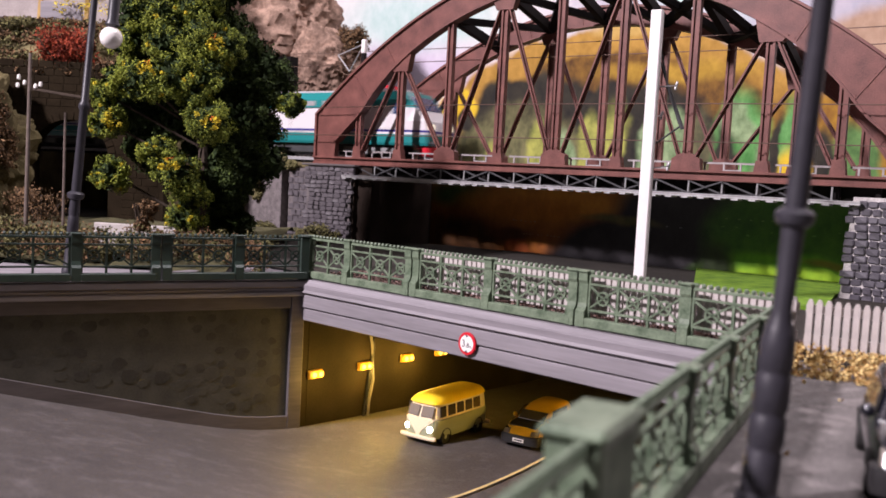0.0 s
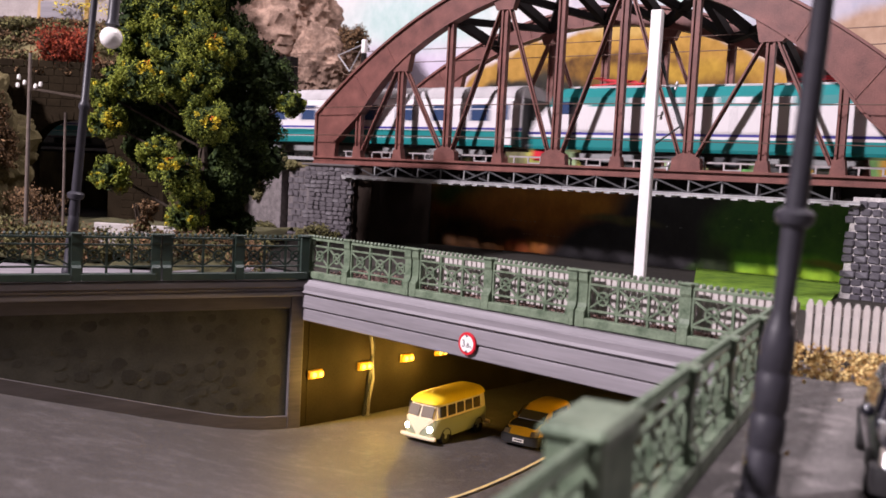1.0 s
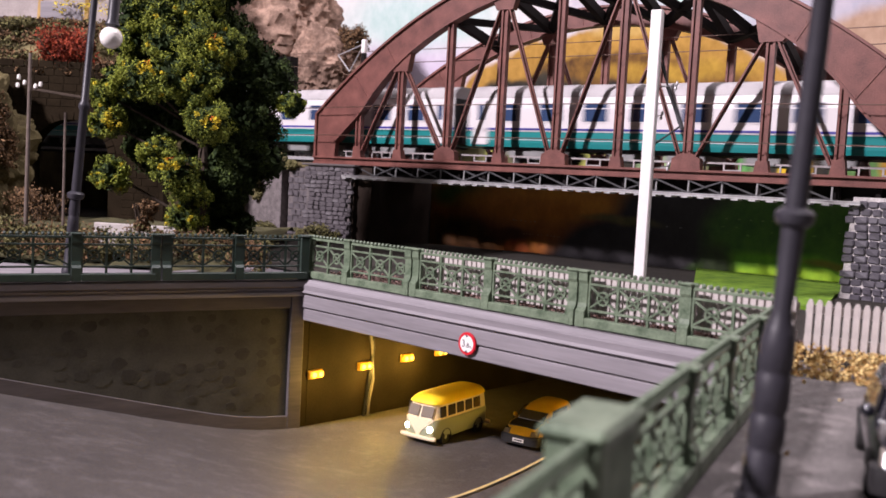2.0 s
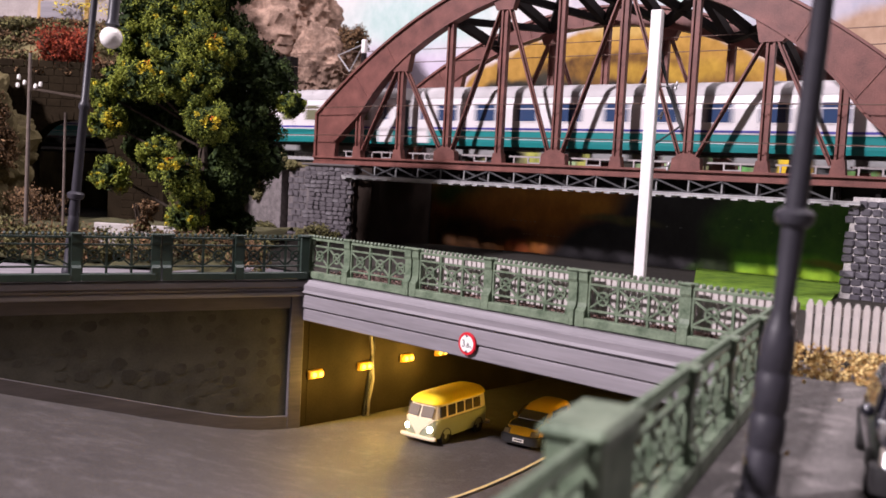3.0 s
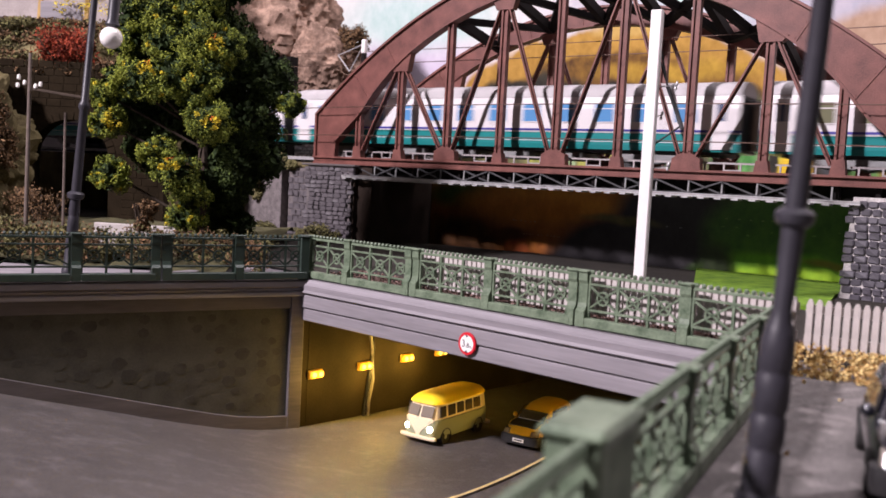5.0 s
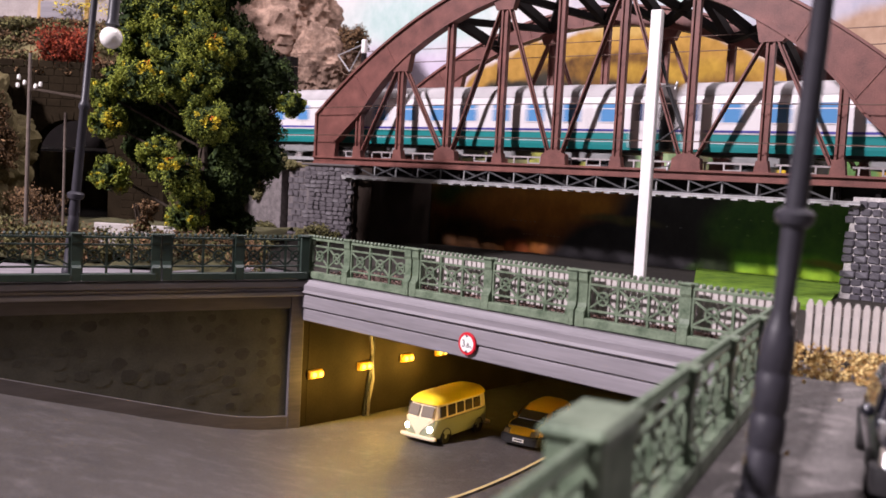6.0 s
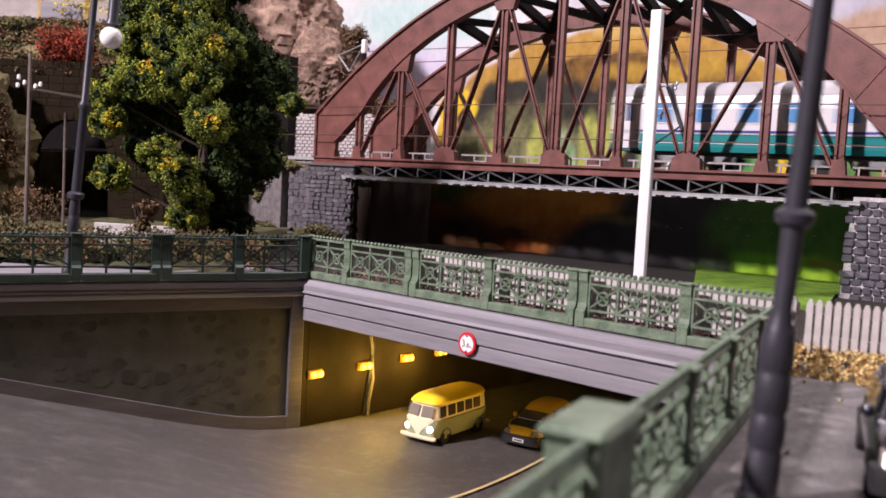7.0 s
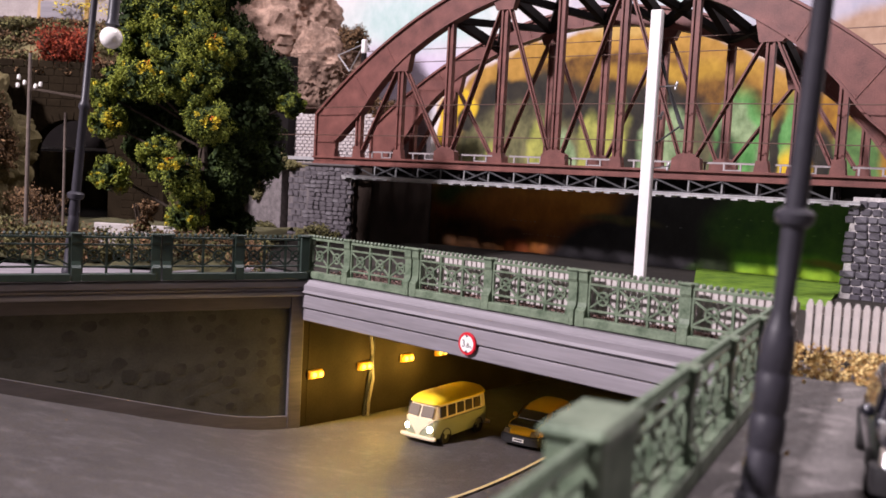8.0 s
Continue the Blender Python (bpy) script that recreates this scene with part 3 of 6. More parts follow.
def bridge():
    ob = thing("railway_bridge", "rust brown steel arch railway bridge with riveted hangers", "bridge", BRIDGE)
    for shape, y0, y1 in ((NEAR_ARCH, -0.5, 5.5), (FAR_ARCH, 54.5, 60.5)):
        arch(ob, shape, y0, y1)
        yc = (y0 + y1) / 2
        for i, u in enumerate(POSTS):
            top = arc_z(shape, u) + 2
            bm = B()
            for dx in (-1.5, 1.5):
                box(bm, u + dx - 0.55, u + dx + 0.55, yc - 1.7, yc + 1.7, 116, top)
            box(bm, u - 1.5, u + 1.5, yc - 0.5, yc + 0.5, 116, top)
            part("hanger", bm, RUST, ob)
            if i % 2 == 0:
                bm = B()
                prism(bm, [(u - 7.5, 116), (u + 7.5, 116), (u + 7.0, 121.5), (u + 2.8, 124), (u - 2.8, 124), (u - 7.0, 121.5)] if 0 < i < 8 else [(u - 3.5, 116), (u + 3.5, 116), (u + 2.6, 123), (u - 2.6, 123)], yc - 2.3, yc + 2.3)
                part("bottom_gusset", bm, RUST, ob)
            else:
                part("bottom_gusset", prism(B(), [(u - 3.5, 116), (u + 3.5, 116), (u + 2.6, 121.5), (u - 2.6, 121.5)], yc - 2.2, yc + 2.2), RUST, ob)
                t0 = arc_z(shape, u - 8) + 1
                t1 = arc_z(shape, u + 8) + 1
                part("top_gusset", prism(B(), [(u - 5.2, top - 9), (u + 5.2, top - 9), (u + 8, t1), (u, top + 0.5), (u - 8, t0)], yc - 2.3, yc + 2.3), RUST, ob)
        for i in range(9):
            if i % 2 == 0:
                for j in (i - 1, i + 1):
                    if 0 <= j < 9:
                        a, b = POSTS[i], POSTS[j]
                        s = 3.4 if j > i else -3.4
                        bm = B()
                        za, zb = 120.5, arc_z(shape, b) - 4.0
                        for dy in (-1.3, 1.3):
                            bar(bm, (a + s, yc + dy, za), (b - s * 0.6, yc + dy, zb), 1.9, 0.8)
                        bar(bm, (a + s, yc, za), (b - s * 0.6, yc, zb), 0.6, 2.2)
                        part("diagonal", bm, RUST, ob)
        # bottom chord
        part("chord_flange", box(B(), -181, 179, yc - 3.2, yc + 3.2, 115.0, 116.2, bevel=0.15), RUST, ob)
        part("chord_web", box(B(), -181, 179, yc - 1.4, yc + 1.4, 112.4, 115.0), RUST, ob)
        part("chord_flange", box(B(), -181, 179, yc - 2.7, yc + 2.7, 111.2, 112.4, bevel=0.15), RUST, ob)
    # floor: cross girders, stringers, rails
    for i in range(21):
        u = -172 + 17 * i
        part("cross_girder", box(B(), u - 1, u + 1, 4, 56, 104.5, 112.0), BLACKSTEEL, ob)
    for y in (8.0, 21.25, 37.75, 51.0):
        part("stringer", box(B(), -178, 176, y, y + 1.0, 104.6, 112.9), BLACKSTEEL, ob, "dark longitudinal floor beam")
    # top bracing between the arches
    marks = [POSTS[i] for i in (2, 3, 4, 5, 6, 7)]
    for a, b in zip(marks, marks[1:]):
        za, zb, ya, yb = arc_z(NEAR_ARCH, a, -2), arc_z(NEAR_ARCH, b, -2), arc_z(FAR_ARCH, a, -2), arc_z(FAR_ARCH, b, -2)
        for p, q in (((a, 5.7, za), (b, 54.3, yb)), ((b, 5.7, zb), (a, 54.3, ya))):
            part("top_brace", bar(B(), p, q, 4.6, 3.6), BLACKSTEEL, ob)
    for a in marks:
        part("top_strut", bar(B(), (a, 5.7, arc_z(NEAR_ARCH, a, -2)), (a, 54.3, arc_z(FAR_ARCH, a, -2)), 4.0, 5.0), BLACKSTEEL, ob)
    # inspection walkway rails, low at the feet of the hangers
    for a, b in zip((-172,) + POSTS, POSTS + (172,)):
        bm = B()
        x0, x1 = a + 4, b - 4
        bar(bm, (x0, 7.6, 120.0), (x1, 7.6, 120.0), 0.9)
        w = (x1 - x0) / 3
        for x in (x0 + 0.35 * w, x0 + 1.35 * w, x0 + 2.2 * w):
            bar(bm, (x, 7.6, 113.0), (x, 7.6, 120.0), 0.8)
        bar(bm, (x0 + 1.35 * w, 7.6, 116.6), (x0 + 2.2 * w, 7.6, 116.6), 0.8)
        part("walkway_rail", bm, RAILGREY, ob, "thin silver walkway rail")
    # silver lattice catwalk below
    bm = B()
    for y in (-6.0, 0.0):
        box(bm, -150, 146, y - 0.6, y + 0.6, 103.4, 104.6)
        box(bm, -150, 146, y - 1.1, y + 1.1, 104.6, 105.0)
    for k in range(38):
        u = -148 + 8 * k
        if u < 145:
            box(bm, u - 1.6, u + 1.6, -6.6, 0.6, 102.6, 103.3)
    part("catwalk", bm, SILVER, ob, "silver lattice catwalk hung below the girder")
    for k in range(18):
        u = -146 + 16.4 * k
        bm = B()
        bar(bm, (u, 0.4, 104.8), (u, 0.8, 111.4), 0.8)
        part("catwalk_hanger", bm, BOGIE, ob)
        bm = B()
        if u < 128:
            bar(bm, (u, -0.6, 105.0), (u + 16.4, -0.6, 111.0) if k % 2 else (u + 16.4, -5.8, 105.2), 0.7)
            bar(bm, (u, 0.8, 111.0), (u + 16.4, 0.8, 105.0), 0.8)
            part("catwalk_brace", bm, TRAINGREY, ob)
    return ob


def piers():
    def courses(ob, u0, u1, y0, y1, z0, z1, bw, bh, material, batter=0.0, face="front", seed=1):
        """Rough stones laid in courses in front of the core; face: front (along x) or side (along y)."""
        rnd = random.Random(seed)
        n = int((z1 - z0) / bh)
        made = []
        for k in range(5):
            w, h = bw * rnd.uniform(0.75, 1.15) - 0.35, bh - 0.35
            bm = B()
            box(bm, -w / 2, w / 2, -0.9, 0.9, -h / 2, h / 2, bevel=0.45)
            for v in bm.verts:
                v.co += Vector((rnd.uniform(-0.3, 0.3), rnd.uniform(-0.3, 0.3), rnd.uniform(-0.22, 0.22)))
            o = part("stone", bm, material, ob)
            made.append((o, w))
        used = set()
        for r in range(n):
            z = z0 + (r + 0.5) * bh
            x = (u0 if face == "front" else y0) - rnd.uniform(0, bw * 0.5)
            end = u1 if face == "front" else y1
            lean = batter * (z1 - z)
            while x < end:
                k = rnd.randrange(5)
                o, w = made[k]
                c = x + w / 2
                lo = u0 if face == "front" else y0
                if c - w / 2 > lo - bw * 0.3 and c + w / 2 < end + bw * 0.35:
                    if k in used:
                        o = o.copy()
                        scene.collection.objects.link(o)
                    used.add(k)
                    d = rnd.uniform(-0.4, 0.3)
                    o.matrix_basis = at(c, y0 - lean + d, z, rnd.uniform(-5, 5), rnd.uniform(-3, 3), rnd.uniform(-4, 4)) if face == "front" else at(u0 + d - (lean if u0 > 0 else -lean), c, z, 0, 0, 90)
                x += w + 0.4
    # left abutment
    ob = thing("bridge_abutment", "grey cut stone bridge abutment with mossy joints", "abutment", BRIDGE)
    part("core", box(B(), -182, -145.2, -3.0, 62, 55, 110), MORTAR, ob)
    part("bearing_slab", box(B(), -186, -141, -5, 64, 110, 111.4, bevel=0.4), DARKWALL, ob)
    courses(ob, -183, -144, -2.9, 60, 60, 110, 5.0, 2.75, STONE, 0.03, "front", 2)
    # dark sheet over the stone side, coloured as the shade it lies in
    part("shade_facing", box(B(), -144, -143.2, -2, 60, 56, 110), DARKPIER, ob, "side of the abutment with shade put into its dark colour")
    back = thing("abutment_wall", "brown rubble stone return wall beside the abutment", "wall", BRIDGE)
    part("core", box(B(), -203, -184, 2, 64, 55, 108), MORTAR, back)
    courses(back, -202, -184, 2.2, 60, 60, 107, 4.6, 4.2, STONE, 0.0, "front", 5)
    part("concrete_buttress", prism(B(), [(-238, 55), (-204, 55), (-204, 108), (-222, 108), (-238, 90)], -4, 62), MORTAR, back, "grey concrete buttress slab")
    # right pier
    ob = thing("bridge_pier", "dark rough stone bridge pier with pale mortar", "pier", BRIDGE)
    part("core", prism(B(), [(139.5, 55), (190, 55), (190, 107), (142.5, 107)], -2.6, 62), PALEMORTAR, ob)
    courses(ob, 141, 190, -2.7, 60, 58, 108, 4.8, 3.4, STONEB, 0.0, "front", 8)
    courses(ob, 142.7, 143, -2, 50, 58, 108, 5.0, 3.4, STONEB, 0.06, "side", 9)
    # pier between, under the bridge; its dark colour stands for the shade there
    part("rear_abutment", box(B(), -150, -132, 1, 130, 55, 110), DARKPIER, None, "rear abutment wall with shade put into its dark colour", m=BRIDGE, kind="structure")
    # embankments that carry the track beyond the bridge
    part("embankment_west", box(B(), -2060, -204, 6, 54, 0, 111.8), SOIL, None, "earth embankment that carries the track", m=BRIDGE, kind="structure")
    part("embankment_east", box(B(), 191, 2300, 4, 56, 0, 111.8), SOIL, None, "earth embankment that carries the track", m=BRIDGE, kind="structure")
    part("bed_joint", box(B(), -206, -180, 6, 54, 108.5, 111.8), SOIL, None, "track bed on the abutment", m=BRIDGE, kind="structure")
    part("bed_joint", box(B(), 178, 193, 6, 54, 107.4, 111.8), SOIL, None, "track bed on the pier", m=BRIDGE, kind="structure")


def track():
    ob = thing("railway_track", "single railway track with brown rails on dark sleepers", "track", BRIDGE)
    for y in (21.75, 38.25):
        bm = B()
        box(bm, -2050, 2290, y - 0.45, y + 0.45, 114.0, 116.0)
        box(bm, -2050, 2290, y - 0.9, y + 0.9, 113.7, 114.2)
        part("rail", bm, SILVER, ob)
    bm = B()
    for i in range(260):
        u = -1000 + i * 7.5
        box(bm, u - 1.5, u + 1.5, 15, 45, 112.95, 113.75)
    tagged(part("sleeper_bed", bm, BLACKSTEEL, ob), kind="stuff")


# ---- train ----
def profile(w, z0, z1, belly=0.0):
    return [(-w, z0), (-w, z1), (w, z1), (w, z0)]


def roof_outline(w, z0, top, n=12):
    pts = []
    for i in range(n + 1):
        a = math.pi * i / n
        c, s = math.cos(a), math.sin(a)
        pts.append((w * math.copysign(abs(c) ** 0.75, c), z0 + (top - z0) * abs(s) ** 0.8))
    return pts


def along(bm, outline, u0, u1):
    """Extrude a cross-section (across, up) along the track."""
    return prism(bm, outline, u0, u1, mm(0, 0, 0, 0, 0, -90))


def bogie(ob, u, base=26.0, red=False):
    f = part("bogie", B_bogie(base), BOGIE, ob, m=at(u, 0, 0))
    for du in (-base / 2, base / 2):
        bm = B()
        for y in (-8.6, 8.6):
            cyl(bm, 5.3, 1.6, mm(du, y - 0.8, 5.3, -90), 20)
            cyl(bm, 5.8, 0.5, mm(du, y + (0.5 if y < 0 else -1.0), 5.3, -90), 20)
        bar(bm, (du, -8, 5.3), (du, 8, 5.3), 1.5, seg=8)
        part("wheelset", bm, TRAINGREY, f)


def B_bogie(base):
    bm = B()
    for y in (-11.5, 11.5):
        prism(bm, [(-base * 0.72, 5.2), (-base * 0.3, 3.6), (base * 0.3, 3.6), (base * 0.72, 5.2), (base * 0.72, 7.6), (-base * 0.72, 7.6)], y - 0.9, y + 0.9)
        for x in (-base / 2, base / 2):
            box(bm, x - 2, x + 2, y - 1.4, y + 1.4, 3.4, 7.2, bevel=0.4)
        box(bm, -3, 3, y - 1.3, y + 1.3, 2.8, 8.2, bevel=0.4)
    box(bm, -4, 4, -11, 11, 5.5, 8.5)
    return bm


def coach(windows, label, count, half):
    """A coach of 303; x runs along the track, its middle at 0, rails at z = 0."""
    ob = thing("railway_coach", label, "railway coach", at(0, 0, 0), group="train")
    h = 148.5
    part("lower_side", along(B(), [(-15.6, 9.6), (-16.1, 12), (-16.1, 18.2), (16.1, 18.2), (16.1, 12), (15.6, 9.6)], -h, h), TEAL, ob, "teal lower body")
    part("stripe", along(B(), profile(16.15, 18.25, 19.0), -h, h), TRAINWHITE, ob)
    part("stripe", along(B(), profile(16.18, 19.05, 20.2), -h, h), TRAINBLUE, ob, "dark blue stripe")
    part("upper_side", along(B(), [(-16.1, 20.25), (-16.1, 31), (-15.2, 37.2), (15.2, 37.2), (16.1, 31), (16.1, 20.25)], -h, h), TRAINWHITE, ob, "white upper body")
    part("roof", along(B(), roof_outline(15.4, 37.25, 45.0), -h + 0.5, h - 0.5), TRAINROOF, ob, "grey ribbed roof", smooth=True)
    for k in range(26):
        u = -h + 6 + k * 11.4
        part("roof_rib", along(B(), [(x * 1.012, z + 0.25) for x, z in roof_outline(15.4, 37.25, 45.0)], u, u + 0.6), TRAINROOF, ob)
    for y in (-16.25, 16.25):
        for k in range(count):
            u = -h + 27 + (2 * h - 54) * k / (count - 1)
            bm = B()
            box(bm, u - half, u + half, y - 0.16, y + 0.16, 24.0, 33.4, bevel=0.12)
            w = part("window", bm, windows, ob)
            bm = B()
            for a in ((u - half - 0.5, u + half + 0.5, 23.5, 24.0), (u - half - 0.5, u + half + 0.5, 33.4, 33.9), (u - half - 0.5, u - half, 24, 33.4), (u + half, u + half + 0.5, 24, 33.4), (u - half, u + half, 30.6, 31.1)):
                box(bm, a[0], a[1], y - 0.24, y + 0.24, a[2], a[3])
            part("window_frame", bm, TRAINWHITE, w)
        for u in (-h + 9, h - 9):
            bm = B()
            box(bm, u - 5.2, u + 5.2, y - 0.2, y + 0.2, 10.6, 35.5, bevel=0.15)
            d = part("door", bm, TRAINWHITE, ob)
            box_ = B()
            box(box_, u - 2.2, u + 2.2, y - 0.3, y + 0.3, 24.5, 33.5, bevel=0.2)
            part("door_window", box_, TRAINGLASS, d)
    for y in (-16.14, 16.14):
        for u in (-99, -46, 8, 61, 110):
            part("panel_seam", box(B(), u - 0.15, u + 0.15, y - 0.08, y + 0.08, 20.4, 34.5), TRAINGREY, ob)
        part("skirt_line", box(B(), -h, h, y - 0.08, y + 0.08, 13.6, 13.9), TRAINWHITE, ob, "thin pale line on the teal skirt")
    for e in (-1, 1):
        part("gangway", box(B(), min(e * h, e * 152.5), max(e * h, e * 152.5), -6, 6, 11, 36, bevel=0.5), BLACK, ob, "black rubber gangway")
        part("end_panel", box(B(), min(e * h, e * (h + 0.4)), max(e * h, e * (h + 0.4)), -15.4, 15.4, 10, 37.5), TRAINGREY, ob)
    part("underframe", box(B(), -140, 140, -13, 13, 8.0, 9.7), TRAINGREY, ob)
    for u, w in ((-52, 16), (-18, 22), (20, 18), (55, 14)):
        part("equipment_box", box(B(), u - w / 2, u + w / 2, -12, 12, 3.5, 8.2, bevel=0.6), BOGIE, ob)
    for u in (-104, 104):
        bogie(ob, u)
    return ob


def locomotive():
    ob = thing("locomotive", "teal and white electric locomotive with red pantographs", "locomotive", at(0, 0, 0), group="train")
    h = 98.0

    def nose(outline, slope_z, back):
        """Body whose ends lean back above slope_z."""
        bm = B()
        n = 14
        us = [-h + (2 * h) * i / n for i in range(n + 1)]
        rows = []
        for u in us:
            row = []
            for x, z in outline:
                k = max(0, z - slope_z) * back
                uu = max(-h + k, min(h - k, u))
                t = min(1.0, (h - abs(u)) / 10)
                row.append(bm.verts.new((uu, x * (0.86 + 0.14 * math.sqrt(t)), z)))
            rows.append(row)
        for p, q in zip(rows, rows[1:]):
            for i in range(len(outline)):
                bm.faces.new((p[i], p[(i + 1) % len(outline)], q[(i + 1) % len(outline)], q[i]))
        bm.faces.new(rows[0])
        bm.faces.new(rows[-1][::-1])
        return bm
    part("skirt", nose([(-15.3, 9), (-16, 10.5), (-16, 15.6), (16, 15.6), (16, 10.5), (15.3, 9)], 50, 0), TEAL, ob, "teal skirt")
    part("stripe", nose(profile(16.05, 15.65, 17.0), 50, 0), TRAINWHITE, ob)
    part("stripe", nose(profile(16.1, 17.05, 18.3), 50, 0), TRAINBLUE, ob, "dark blue stripe")
    part("body", nose([(-16, 18.35), (-16, 24), (-16, 32.0), (16, 32.0), (16, 24), (16, 18.35)], 22, 0.95), TRAINWHITE, ob, "white body side")
    part("upper_body", nose([(-15.95, 32.05), (-15.6, 37.0), (-12.8, 42.0), (12.8, 42.0), (15.6, 37.0), (15.95, 32.05)], 22, 0.95), TEAL, ob, "teal upper body")
    part("roof_deck", box(B(), -h + 22, h - 22, -9, 9, 42.0, 43.6, bevel=0.5), TRAINROOF, ob)
    for e in (-1, 1):
        for y in (-16.0, 16.0):
            part("cab_window", box(B(), e * (h - 22) - 4, e * (h - 22) + 4, y - 0.3, y + 0.2 if y > 0 else y + 0.3, 28, 34.6, bevel=0.2), TRAINGLASS, ob)
            part("cab_door", box(B(), e * (h - 32) - 4, e * (h - 32) + 4, y - 0.2, y + 0.2, 18.5, 33, bevel=0.15), TRAINWHITE, ob)
        # windscreen on the leaning front
        bm = B()
        box(bm, -0.4, 0.4, -12, 12, 0, 11.5, mm(e * (h - 8.2), 0, 30.8, 0, -e * 43.5, 0), bevel=0.2)
        part("windscreen", bm, TRAINGLASS, ob)
        for y in (-9.5, 9.5):
            part("headlight", cyl(B(), 1.6, 0.9, mm(e * h - 0.4, y, 20.5, 0, 90, 0)), TAIL, ob)
            part("buffer", cyl(cyl(B(), 1.2, 5, mm(e * (h - 1), y, 10.5, 0, e * 90, 0)), 2.7, 0.8, mm(e * (h + 4), y, 10.5, 0, e * 90, 0)), TRAINGREY, ob)
        part("snow_plough", box(B(), e * (h - 4) - 4, e * (h - 4) + 4, -12, 12, 2.5, 9, bevel=1.0), RED, ob, "red buffer beam")
        # pantograph, folded
        bm = B()
        u = e * 52
        for y in (-7, 7):
            bar(bm, (u - 12, y, 44.2), (u + 12, y * 0.7, 46.2), 0.7)
            bar(bm, (u + 12, y * 0.7, 46.2), (u - 10, y * 0.6, 47.6), 0.7)
        for du in (-11, -8.5):
            bar(bm, (u + du, -10, 47.8), (u + du, 10, 47.8), 0.8)
        for x in (-12, 12):
            for y in (-7, 7):
                cyl(bm, 0.9, 1.4, mm(u + x, y, 43.2), 8)
        part("pantograph", bm, RED, ob, "folded red pantograph")
    for y in (-15.9, 15.9):
        for k in range(5):
            part("vent_grille", box(B(), -40 + k * 18, -29 + k * 18, y - 0.25, y + 0.25, 33.2, 36.4, mm(0, 0, 0), bevel=0.1), SILVER, ob)
        for k in range(4):
            part("panel_seam", box(B(), -45 + k * 30, -44.6 + k * 30, y - 0.2, y + 0.2, 18.6, 31.8), TRAINGREY, ob)
    part("underframe", box(B(), -60, 60, -12, 12, 6.0, 9.2), TRAINGREY, ob)
    part("transformer_box", box(B(), -18, 18, -12.5, 12.5, 2.5, 9.0, bevel=0.8), TRAINGREY, ob)
    for u in (-52, 52):
        bogie(ob, u, 28)
    return ob


# ---- road vehicles ----
def stack(bm, levels, n=36, cap=True):
    """Rounded plan outlines one above another: z, x0, x1, half width, squareness."""
    rings = []
    for z, x0, x1, hw, q in levels:
        ring = []
        for i in range(n):
            a = 2 * math.pi * (i + 0.5) / n
            c, s = math.cos(a), math.sin(a)
            ring.append(bm.verts.new(((x0 + x1) / 2 + (x1 - x0) / 2 * math.copysign(abs(c) ** (2 / q), c), hw * math.copysign(abs(s) ** (2 / q), s), z)))
        rings.append(ring)
    for p, r in zip(rings, rings[1:]):
        for i in range(n):
            bm.faces.new((p[i], p[(i + 1) % n], r[(i + 1) % n], r[i]))
    if cap:
        bm.faces.new(rings[0][::-1])
        bm.faces.new(rings[-1])
    return bm


def wheel(ob, x, y, r, w, hub=CHROME):
    bm = B()
    lathe(bm, [(r * 0.55, -w / 2), (r * 0.92, -w / 2), (r, -w * 0.3), (r, w * 0.3), (r * 0.92, w / 2), (r * 0.55, w / 2)], mm(x, y, r, 90), 18)
    t = part("wheel", bm, TYRE, ob, "black tyre", smooth=True)
    s = -1 if y < 0 else 1
    part("rim", lathe(B(), [(r * 0.5, -0.3), (r * 0.45, 0.1), (r * 0.2, 0.25), (0.05, 0.3)], mm(x, y + s * w * 0.42, r, -90 * s), 14), hub, t, "bright hubcap", smooth=True)


